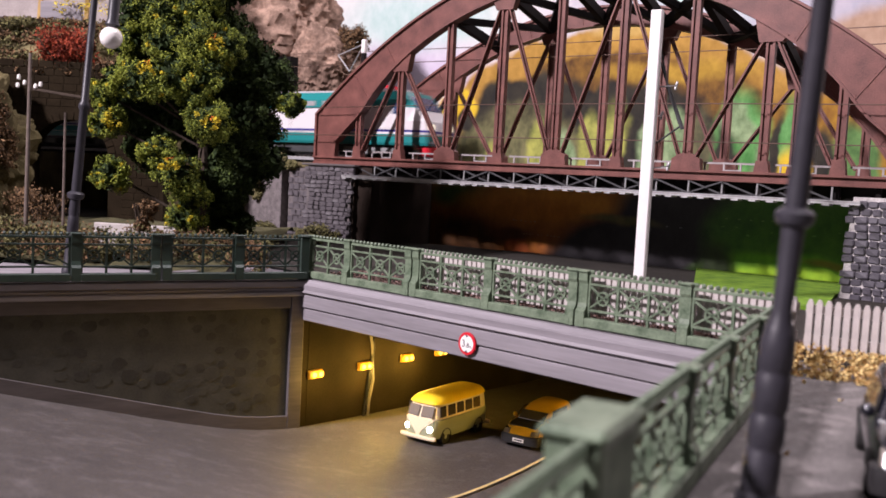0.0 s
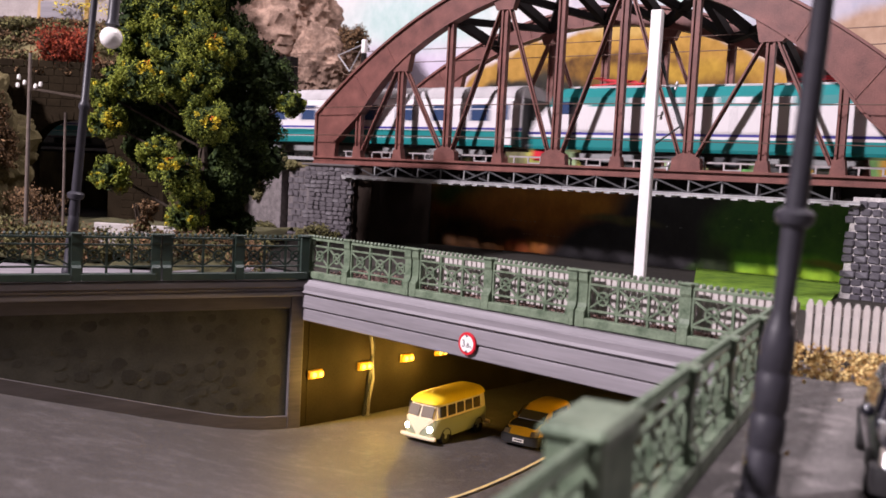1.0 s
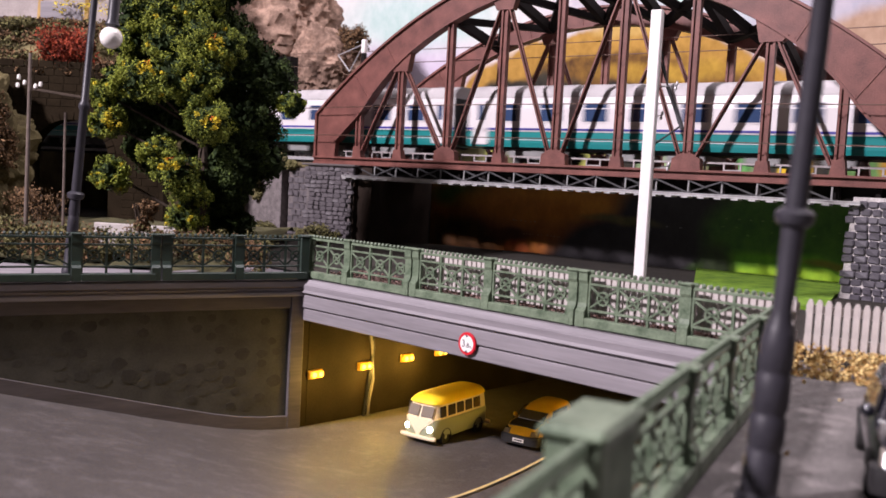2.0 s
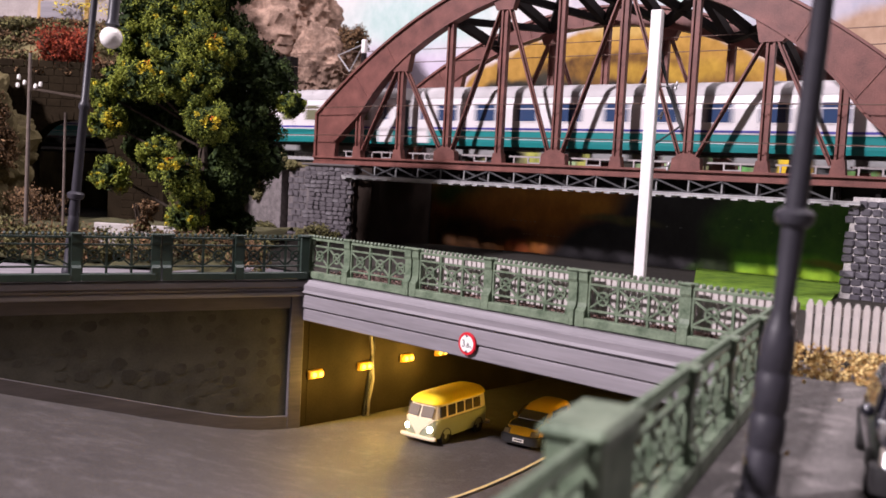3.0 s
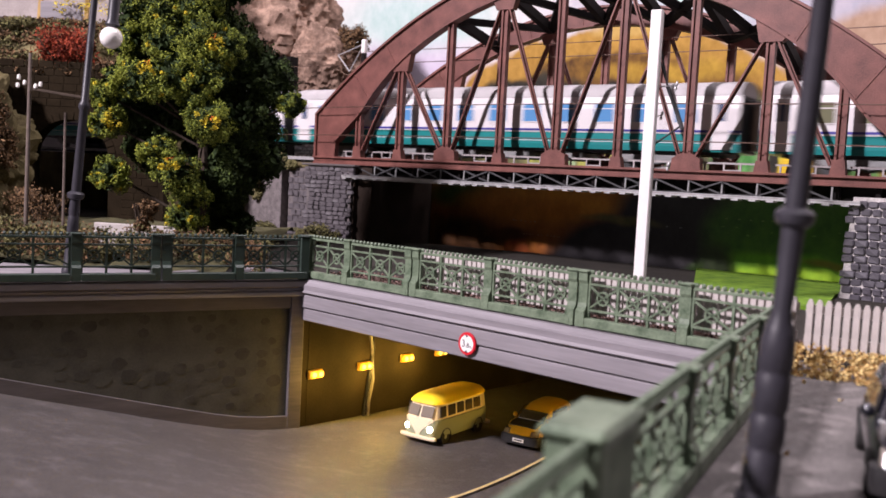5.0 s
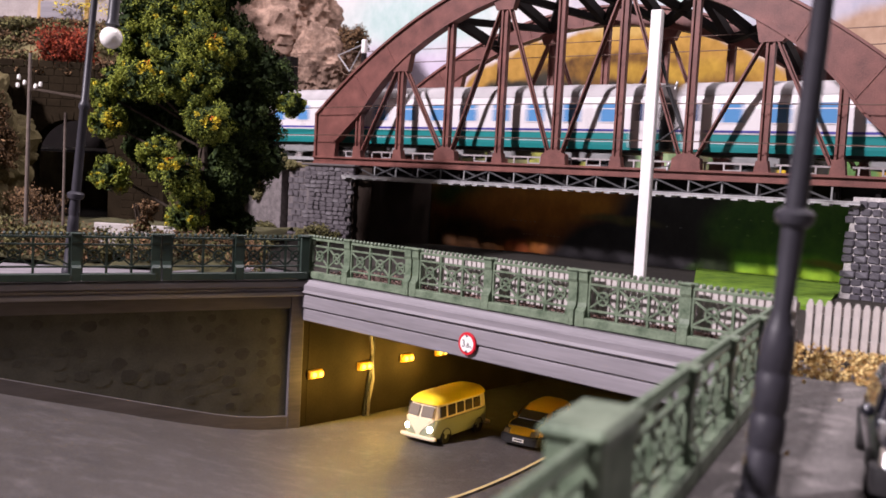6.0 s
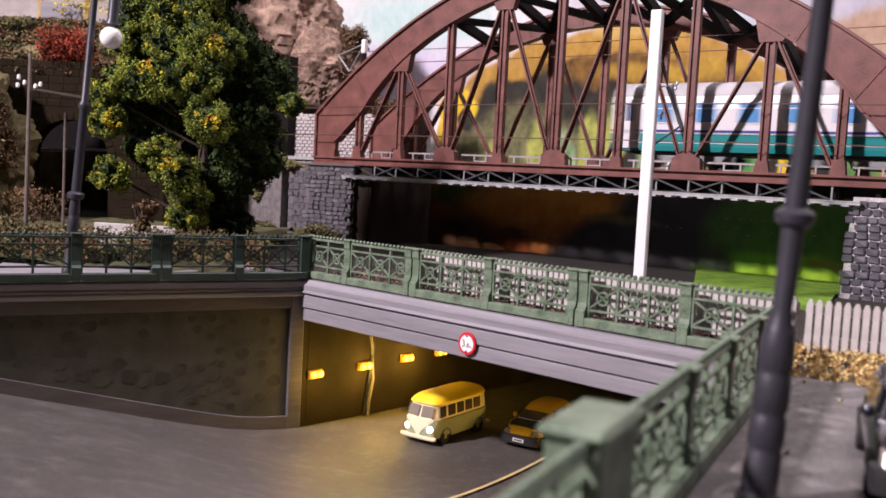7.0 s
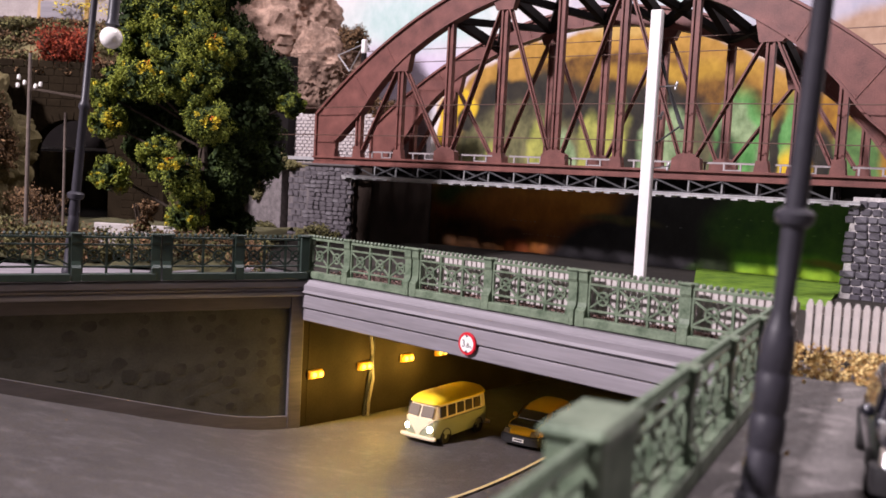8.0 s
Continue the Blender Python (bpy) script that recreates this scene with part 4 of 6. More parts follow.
def camper_bus(m):
    ob = thing("camper_bus", "old camper bus with yellow roof and sage green sides", "bus", m)
    F, R = 23.5, -23.5
    part("lower_body", stack(B(), [(2.8, R + 1.0, F - 1.2, 8.7, 6), (4.2, R, F - 0.1, 9.4, 6), (8.0, R, F, 9.7, 6), (11.2, R + 0.2, F - 0.5, 9.6, 6), (11.8, R + 0.4, F - 0.8, 9.35, 6)]), SAGE, ob, "sage green lower body", smooth=True)
    part("upper_body", stack(B(), [(11.85, R + 0.5, F - 0.9, 9.2, 6), (14, R + 0.8, F - 1.7, 9.0, 6), (18.6, R + 1.5, F - 3.5, 8.6, 5.5)]), CREAM, ob, "cream window band", smooth=True)
    part("roof", stack(B(), [(18.65, R + 1.0, F - 2.3, 9.05, 5.5), (19.2, R + 1.0, F - 2.5, 9.0, 5.5), (20.4, R + 1.6, F - 3.6, 8.4, 5), (21.4, R + 2.6, F - 5.0, 7.4, 4.8), (22.1, R + 4.5, F - 7.5, 5.8, 4.4), (22.4, R + 7, F - 11, 3.8, 4)]), YELLOW, ob, "bright yellow roof", smooth=True)
    # the V on the front
    bm = B()
    rows = []
    for z, hw in ((3.6, 0.5), (5.5, 1.3), (7.5, 2.9), (9.5, 5.2), (11.2, 7.4), (12.0, 8.0)):
        front = F + 0.14 - max(0, z - 8) * 0.13
        rows.append([bm.verts.new((front + 0.1 - 23.5 * (1 - (1 - abs(k * hw / 9.65) ** 6) ** (1 / 6)), k * hw, z)) for k in (-1, -0.8, -0.5, 0, 0.5, 0.8, 1)])
    for p, q in zip(rows, rows[1:]):
        for i in range(6):
            bm.faces.new((p[i], p[i + 1], q[i + 1], q[i]))
    r = bmesh.ops.extrude_face_region(bm, geom=list(bm.faces))
    for v in r["geom"]:
        if isinstance(v, bmesh.types.BMVert):
            v.co.x -= 0.5
    part("front_panel", bm, CREAM, ob, "cream V shaped front panel")
    for y in (-3.9, 3.9):
        bm = B()
        box(bm, -0.25, 0.25, -3.2, 3.2, 0, 5.2, mm(F - 1.0, y, 12.8, 0, -22, -6 if y < 0 else 6), bevel=0.24)
        part("windscreen", bm, LIGHTGLASS, ob)
    for s in (-1, 1):
        for k, (x0, x1) in enumerate(((14.2, 19.0), (6.6, 12.6), (-0.4, 5.4), (-7.4, -1.6), (-14.4, -8.6))):
            part("side_window", box(B(), x0, x1, -0.25, 0.25, -2.5, 2.5, mm(0, s * 8.96, 15.3, s * 6.0, 0, 0), bevel=0.24), CARGLASS, ob)
        part("headlight", lathe(B(), [(1.5, 0), (1.45, 0.5), (1.0, 0.9), (0.1, 1.1)], mm(F - 0.75, s * 6.3, 7.6, 0, 84, s * 8), 16), HEADLIGHT, ob, "lit round headlight", smooth=True)
        for x in (14.0, -13.2):
            wheel(ob, x, s * 8.2, 3.3, 2.2, SAGE)
            part("wheel_arch", lathe(B(), [(3.9, -0.3), (3.9, 0.3), (3.5, 0.3), (3.5, -0.3)], mm(x, s * 9.3, 3.6, -90 * s), 18), BLACK, ob)
    for x in (F - 0.4, R + 0.7):
        bm = B()
        stack(bm, [(2.8, x - 1.8, x + 1.3, 9.9, 2.6), (3.2, x - 1.8, x + 1.6, 10.1, 2.6), (3.9, x - 1.8, x + 1.6, 10.1, 2.6), (4.3, x - 1.6, x + 1.2, 9.8, 2.6)])
        part("bumper", bm, CREAM, ob, "cream bumper", smooth=True)
    return ob


def hatchback(m, paint, label, bonnet, s=1.0):
    ob = thing("hatchback_car", label, "car", m)
    F, R = 21.5, -21.5
    part("body", stack(B(), [(2.6, R + 1.2, F - 1.0, 8.2, 4.5), (4.5, R, F, 9.2, 4.5), (7.0, R + 0.2, F - 0.6, 9.4, 4.5), (9.4, R + 0.6, F - 2.6, 9.1, 4.2), (10.4, R + 1.0, F - 5.5, 8.7, 4)]), paint, ob, smooth=True)
    part("cabin", stack(B(), [(10.4, R + 1.0, F - 10.0, 8.5, 4.5), (13.0, R + 2.4, F - 14.4, 7.7, 4.5), (15.2, R + 4.2, F - 18.5, 6.9, 4), (16.2, R + 6.5, F - 22.0, 5.5, 3.5)]), paint, ob, smooth=True)
    part("bonnet", prism(B(), [(F - 10.5, 10.35), (F - 10.5, 10.75), (F - 5.5, 10.55), (F - 2.6, 9.6), (F - 2.6, 9.2)], -6.4, 6.4), bonnet, ob, "dark bonnet")
    part("bumper", stack(B(), [(2.2, F - 5.5, F + 0.5, 9.2, 3.6), (4.0, F - 5.5, F + 0.7, 9.5, 3.6), (6.0, F - 5.5, F + 0.3, 9.4, 3.6)]), BLACK, ob, "black front bumper", smooth=True)
    part("bumper", stack(B(), [(2.2, R - 0.4, R + 5, 9.2, 3.6), (6.0, R - 0.4, R + 5, 9.4, 3.6)]), BLACK, ob, "black rear bumper", smooth=True)
    part("number_plate", box(B(), F + 0.55, F + 0.9, -2.6, 2.6, 3.3, 4.8), SIGNWHITE, ob, "pale number plate")
    part("plate_writing", box(B(), F + 0.9, F + 1.0, -2.0, 2.0, 3.8, 4.3), BLACK, ob, "dark bar on the plate")
    part("windscreen", box(B(), -0.25, 0.25, -6.3, 6.3, 0.3, 6.2, mm(F - 10.1, 0, 10.55, 0, -58, 0), bevel=0.2), CARGLASS, ob)
    part("rear_window", box(B(), -0.25, 0.25, -5.8, 5.8, 0.5, 4.6, mm(R + 1.0, 0, 10.8, 0, 32, 0), bevel=0.2), CARGLASS, ob)
    for k in (-1, 1):
        part("headlight", stack(B(), [(6.3, F - 3.6, F - 0.1, 1.8, 3), (8.2, F - 4.6, F - 1.2, 1.7, 3)]), LIGHTGLASS, ob, m=at(0, k * 6.4, 0), smooth=True)
        for x0, x1 in ((-1.5, 5.0), (-10.2, -2.2)):
            part("side_window", prism(B(), [(x0, 10.9), (x1 + (2.0 if x1 > 0 else 0), 10.9), (x1 - (1.6 if x1 > 0 else 0), 14.6), (x0 + 0.3, 14.6)], -0.25, 0.25, mm(0, k * 7.95, 0.0) @ Matrix.Translation((0, 0, 12.6)) @ pose(0, 0, 0, k * 18, 0, 0) @ Matrix.Translation((0, 0, -12.6))), CARGLASS, ob)
        part("door_mirror", ball(B(), 1.1, mm(7.6, k * 9.4, 11.2), 10, 6), paint, ob, smooth=True)
        for x in (13.2, -12.6):
            wheel(ob, x, k * 8.3, 3.5, 2.4)
    return ob


# ---- street furniture ----
def street_lamp(m, label, h1, h2, base):
    ob = thing("street_lamp", label, "street lamp", m, group="street lamps")
    prof = [(k * base / 3.7, z) for k, z in ((4.6, 0), (4.6, 1.5), (3.7, 2.2), (3.7, 7.6), (3.4, 8.0), (3.4, 8.6), (3.75, 9.0), (3.65, 12.6), (3.3, 13.0), (3.3, 13.7), (3.7, 14.1), (3.6, 18.4), (3.3, 18.8), (3.3, 19.4), (3.65, 19.8), (3.45, 23.4), (2.9, 25.2), (2.3, 26.4), (2.0, 28.0))]
    prof = [q for q in prof if q[1] < h1 - 2.5] + [(1.95, h1 - 1.4), (2.9, h1 - 1.0), (3.3, h1 - 0.2), (3.3, h1 + 0.5), (2.9, h1 + 0.9), (1.9, h1 + 1.3), (1.6, h2 - 2), (2.2, h2 - 1.2), (2.2, h2), (1.45, h2 + 1), (1.25, 100)]
    part("pole", lathe(B(), [(r * 0.8, h) for r, h in prof], None, 20), LAMPIRON, ob, "dark cast iron pole", smooth=True)
    bm = B()
    pts = []
    for i in range(15):
        a = math.pi * i / 14
        pts.append((3.2 - 3.2 * math.cos(a), 0, 100 + 7 * math.sin(a)))
    tube(bm, pts, 0.5, 8)
    bar(bm, (0, 0, 86), (5.4, 0, 97), 0.7, seg=6)
    for z, r in ((90, 1.4), (95, 1.8), (100, 2.2)):
        ringbar(bm, r, 0.5, -0.3, 0.3, mm(1.2 + r, 0, z), 12)
    part("arm", bm, LAMPIRON, ob, "curled iron bracket")
    part("holder", lathe(B(), [(1.4, 79.5), (2.3, 80.5), (1.7, 82), (1.7, 92), (1.3, 94), (0.9, 100)], mm(6.4, 0, 0), 14), LAMPIRON, ob, smooth=True)
    part("globe", ball(B(), 3.5, mm(6.4, 0, 76.4), 24, 16), OPAL, ob, "white opal glass globe", smooth=True)
    return ob


def catenary_mast():
    ob = thing("catenary_mast", "white square mast with hanging insulator arm", "mast", at(74.6, 341, 62.5, 0, 0, -30))
    part("mast", box(B(), -2.1, 2.1, -1.6, 1.6, 0, 109.0, bevel=0.35), WHITE, ob)
    part("mast_foot", box(B(), -3.0, 3.0, -2.6, 2.6, 0, 4.0, bevel=0.6), WHITE, ob)
    bm = B()
    bar(bm, (1.8, 1.0, 95), (4.0, 5, 82), 0.8, seg=6)
    bar(bm, (4.0, 5, 82), (10.5, 6, 66), 1.5, seg=8)
    bar(bm, (2.0, 1.5, 90), (9.0, 6, 68), 0.7, seg=6)
    bar(bm, (2.0, 1.0, 60), (9.5, 6, 67), 0.7, seg=6)
    part("insulator_arm", bm, TRAINGREY, ob, "dark insulator arm")
    for x, z in ((7.4, 82.0), (2.6, 71.0), (6.4, 52.0)):
        bm = lathe(B(), [(0.2, -1.8), (0.5, -1.5), (0.5, -0.6), (0.3, -0.3), (0.55, 0.2), (0.55, 0.9), (0.2, 1.6)], mm(x, 5, z, 0, 12, 0), 10)
        part("insulator", bm, SILVER, ob, "small white insulator", smooth=True)
        part("insulator_pin", bar(B(), (x, 5, z), (1.5, 0.5, z - 1.0), 0.4), SILVER, ob)


def wires():
    def wire(a, b, sag, w, label):
        bm = B()
        a, b = Vector(a), Vector(b)
        n = 24
        tube(bm, [a.lerp(b, i / n) - Vector((0, 0, sag * 4 * (i / n) * (1 - i / n))) for i in range(n + 1)], w / 2, 5)
        part("overhead_wire", bm, WIRE, None, label, BRIDGE, category="wire")
    for z, y in ((143.5, -6), (128.0, -6)):
        wire((-260, y, z + 0.5), (300, y, z - 0.5), -4.0 if z > 140 else -1.5, 0.55, "thin brown feeder wire strung along the bridge")
    wire((-330, 30, 178), (330, 30, 178), 0.5, 0.5, "thin brown contact wire over the track")
    wire((-330, 30, 188), (330, 30, 188), 3.0, 0.5, "thin brown carrier wire over the track")
    ob = thing("catenary_bracket", "white catenary bracket beside the rock", "bracket", BRIDGE @ at(-150, 9.5, 0))
    part("post", box(B(), -1.4, 1.4, -1.4, 1.4, 111.5, 181, bevel=0.3), BLACKSTEEL, ob)
    part("insulator", box(B(), -1.5, 1.5, -1.5, 1.5, 181, 189.5, bevel=0.4), WHITE, ob, "white insulator block")
    bm = B()
    bar(bm, (0, 0, 187), (-34, 14, 183), 0.8, seg=6)
    bar(bm, (0, 0, 187), (-22, 12, 172), 0.8, seg=6)
    bar(bm, (-34, 14, 183), (-22, 12, 172), 0.8, seg=6)
    part("bracket_arm", bm, SILVER, ob)


def telegraph_pole():
    ob = thing("telegraph_pole", "weathered wooden telegraph pole with white insulators", "pole", at(-198.5, 430, 66, 0, 0.6, 0))
    part("pole", cyl(B(), 1.05, 88, None, 10, 0.8), WOOD, ob)
    part("crossbar", box(B(), -6, 26, -0.6, 0.6, 70.6, 71.9, mm(0, 0, 0, 0, 6, 0), bevel=0.2), BARK, ob)
    for x, z in ((-5.0, 76.6), (-2.2, 74.2), (2.9, 72.8), (5.2, 73.8), (-5.4, 72.8)):
        bm = lathe(B(), [(0.4, -1.2), (0.85, -0.8), (0.9, 0.4), (0.6, 1.1), (0.2, 1.3)], mm(x, -0.3, z), 10)
        part("insulator", bm, OPAL, ob, "white porcelain insulator", smooth=True)
    ob = thing("wooden_stake", "thin grey wooden stake beside the archway", "pole", at(-187, 445, 66))
    part("stake", cyl(B(), 0.8, 62, None, 8, 0.65), WOOD, ob)


def picket_fence(a, b, z, label):
    a, b = Vector(a), Vector(b)
    n = int((b - a).length / 2.2)
    ob = thing("picket_fence", label, "fence", at(a.x, a.y, z, 0, 0, math.degrees(math.atan2(b.y - a.y, b.x - a.x))))
    L = (b - a).length
    for h in (2.4, 10.0):
        part("rail", box(B(), 0, L, 0.5, 1.2, h, h + 2.1), PICKET, ob)
    bm = prism(B(), [(-0.78, 0), (0.78, 0), (0.78, 12.6), (0.35, 13.6), (-0.35, 13.6), (-0.78, 12.6)], -0.5, 0.48)
    first = part("picket", bm, PICKET, ob)
    for i in range(n):
        o = first
        if i:
            o = first.copy()
            scene.collection.objects.link(o)
        o.matrix_basis = at((i + 0.5) * L / n, 0, 0.0, 0, 0, 0)
    return ob


def height_sign():
    q = C + bd * 91.5 - td * 3.5
    ob = thing("height_limit_sign", "round white road sign with red rim, maximum height", "road sign", at(q.x, q.y, 50.4, 0, 0, BEAM))
    part("rim", lathe(B(), [(3.9, 0), (3.9, 0.5), (3.75, 0.65), (2.9, 0.65), (2.9, 0.5), (0.01, 0.5)], mm(0, 0.1, 0, 90), 32), RED, ob, smooth=True)
    part("disc", cyl(B(), 2.93, 0.12, mm(0, -0.47, 0, 90), 32), SIGNWHITE, ob, "white sign face")
    for text, size, x, z in (("3", 3.6, -2.3, -1.25), (".8", 2.5, -0.65, -1.25), ("m", 1.7, 1.05, -1.25)):
        cu = bpy.data.curves.new("lettering", "FONT")
        cu.body, cu.size, cu.extrude = text, size * MM, 0.02 * MM
        t = new("lettering", cu)
        t.data.materials.append(BLACK)
        t.parent = ob
        t.matrix_basis = at(x, -0.64, z, 90, 0, 0)
    for z in (-2.45, 2.45):
        bm = B()
        prism(bm, [(-0.55, z + (0.4 if z > 0 else -0.4)), (0.55, z + (0.4 if z > 0 else -0.4)), (0, z - (0.35 if z > 0 else -0.35))], -0.8, -0.55)
        part("arrow", bm, BLACK, ob, "black height arrow")


def tunnel_lamps():
    m = at(C.x, C.y, 0, 0, 0, BEAM)
    west = [(s, z, 0.2, 1, (0.022 if s < 10 else 0.042) if s < 60 else 0) for s, z in ((5.0, 22), (32, 22.4), (57.7, 23.2), (80.2, 23.6))]
    east = [(s, 26.0, 192.8, -1, 0.15) for s in (40.0, 64.0)]
    for s, z, x, e, power in west + east:
        ob = thing("tunnel_lamp", "amber glowing bulkhead lamp on the underpass wall", "wall lamp", m @ at(x, s, z, 0, 0, 0 if e > 0 else 180), group="tunnel lamps")
        part("housing", box(B(), 0, 0.8, -3.8, 3.8, -1.8, 1.8, bevel=0.3), TUNNELYELLOW, ob)
        part("lens", box(B(), 0.8, 2.4, -3.6, 3.6, -1.6, 1.6, bevel=0.7), glow_lens, ob, "amber plastic lens")
        for y in (-1.7, 1.7):
            part("bulb", ball(B(), 1.15, mm(2.3, y, 0) @ Matrix.Diagonal((0.6, 1, 1, 1)), 12, 8), AMBER, ob, "glowing bulb", smooth=True)
        if power:
            lamp("tunnel_lamp_light", "POINT", power, (1.0, 0.60, 0.10), m @ at(x + e * 11, s, z - 0.5), 0.003)
    ob = thing("cable_bundle", "grey cables running down the underpass wall", "cable", m)
    for k, pts in enumerate((((0.8, 36.5, 47), (0.9, 36, 40), (1.0, 37, 30), (1.2, 35, 18), (1.4, 33.5, 8), (1.6, 32, 0.3)), ((0.8, 34, 47), (0.9, 33.5, 41), (1.0, 36, 31), (1.4, 37, 16), (2.0, 34.5, 6), (2.3, 34, 0.3)))):
        bm = B()
        tube(bm, pts, 0.75)
        part("cable", bm, CABLE if k else BLACK, ob)


# ---- plants and rock ----
LOBES = (  # across, up, behind the trunk, radius: the sunny clumps of the crown
    (-19, 114, 4, 13), (0, 116, -2, 12), (-36, 100, 6, 11), (-14, 97, -4, 13), (3, 100, -8, 12), (13, 97, -6, 11), (-35, 80, -4, 10), (-44, 73, 0, 8), (-23, 80, -10, 12), (-7, 82, -13, 12),
    (8, 85, -8, 12), (-40, 60, -6, 9), (8, 62, -14, 12), (1, 72, -10, 9), (-14, 47, -14, 9), (-5, 39, -16, 11), (-38, 36, -5, 10), (1, 29, -12, 9), (-2, 17, -8, 9), (43, 73, 6, 7))


def tree():
    rnd = random.Random(11)
    ob = thing("broadleaf_tree", "bushy green model tree dotted with yellow blossom", "tree", at(-119, 432, 64))
    bm = B()
    prev, r0 = Vector((0, 0, 0)), 4.5
    for i in range(8):
        q = prev + Vector((rnd.uniform(-1, 2), rnd.uniform(0, 2), 12))
        mt = Matrix.Translation(prev) @ (q - prev).to_track_quat("Z", "Y").to_matrix().to_4x4()
        cyl(bm, r0, (q - prev).length + 0.6, mt, 9, r0 * 0.86)
        prev, r0 = q, r0 * 0.86
    part("trunk", bm, BARK, ob, "dark tapered trunk")
    lobes = [(Vector((x, d, h)), r) for x, h, d, r in LOBES]
    # dark growth behind, which closes the crown; the colour carries its shade
    inner = [(Vector((rnd.uniform(-40, 8), rnd.uniform(14, 24), rnd.uniform(52, 122))), rnd.uniform(9, 13)) for _ in range(30)]
    inner += [(Vector((rnd.uniform(10, 34), rnd.uniform(8, 22), rnd.uniform(44, 104))), rnd.uniform(9, 14)) for _ in range(26)]
    inner += [(Vector((rnd.uniform(2, 20), rnd.uniform(6, 14), rnd.uniform(12, 46))), rnd.uniform(8, 12)) for _ in range(14)]
    inner += [(Vector((rnd.uniform(-48, 20), rnd.uniform(0, 16), rnd.uniform(104, 128))), rnd.uniform(9, 13)) for _ in range(12)]
    inner += [(Vector((rnd.uniform(-36, -4), rnd.uniform(8, 18), rnd.uniform(40, 76))), rnd.uniform(7, 10)) for _ in range(12)]
    tufts, shaded = [], []
    for c, r in lobes:
        part("limb", bar(B(), (0, 3, max(8, c.z - 22)), c, 1.3, seg=5), BARK, ob)
        for _ in range(34):
            d = Vector((rnd.gauss(0, 1), rnd.gauss(0, 1), rnd.gauss(0, 1))).normalized()
            tufts.append((c + Vector((d.x, d.y, d.z * 0.9)) * r * rnd.uniform(0.6, 0.98), r * rnd.uniform(0.16, 0.34)))
    for c, r in inner:
        for _ in range(9):
            d = Vector((rnd.gauss(0, 1), rnd.gauss(0, 1), rnd.gauss(0, 1))).normalized()
            shaded.append((c + d * r * rnd.uniform(0.4, 0.95), r * rnd.uniform(0.25, 0.42)))
    leafage("foliage_core", [(q, r * 0.72) for q, r in lobes] + [(q, r * 0.8) for q, r in inner], 330, 2.2, FOAM, ob, "dark filling leaves that put shade into the crown's gaps", seed=3, shell=0.3, kind="stuff")
    leafage("inner_crown", shaded, 110, 0.85, SHADELEAF, ob, "inner leaves in a green darkened for shade", seed=7)
    leafage("crown", tufts, 95, 0.66, LEAF, ob, "dense crown of small leaves", seed=4)
    tips = [(q, r) for q, r in tufts if q.x < 16 and q.y < 0]
    leafage("blossom", [(q + Vector((rnd.uniform(-0.6, 0.2), -0.7, rnd.uniform(0, 0.9))).normalized() * r * 0.9, r * 0.34) for q, r in tips if rnd.random() < 0.16], 26, 0.6, BLOSSOM, ob, "yellow blossom", seed=5)
    for x, h, d in ((12, 97, -18), (13, 61, -26), (-5, 42, -27), (-18, 84, -22), (-36, 60, -15)):
        spray = [(Vector((x + rnd.uniform(-4, 4), d + rnd.uniform(-1, 3), h + rnd.uniform(-3, 3))), rnd.uniform(0.8, 1.8)) for _ in range(9)]
        leafage("blossom", spray, 14, 0.8, BLOSSOM, ob, "yellow blossom", seed=int(h))
    leafage("orange_flower", [(Vector((x, d, h)), 1.6) for x, h, d in ((11, 100, -18), (14, 62, -27), (-4, 44, -28), (-17, 87, -22))], 8, 0.6, ORANGE, ob, "orange flowers", seed=6, kind="stuff")


def bush(x, y, z, r, h, material, label, seed, n=420, size=1.3, name="bush"):
    rnd = random.Random(seed)
    ob = thing(name, label, "bush", at(x, y, z))
    tufts = []
    for _ in range(18):
        a, k = rnd.uniform(0, 6.283), rnd.uniform(0, 0.75)
        tufts.append((Vector((math.cos(a) * r * k, math.sin(a) * r * 0.7 * k, h * rnd.uniform(0.1, 0.75))), r * rnd.uniform(0.22, 0.42)))
    leafage("foliage", tufts, n // 9, size * 0.8, material, ob, seed=seed, flat=min(1, h / r), shell=0.3)
    for _ in range(5):
        a = rnd.uniform(0, 6.283)
        part("twig", bar(B(), (0, 0, -1.5), (math.cos(a) * r * 0.6, math.sin(a) * r * 0.5, h * 0.7), 0.6, seg=4), BARK, ob)


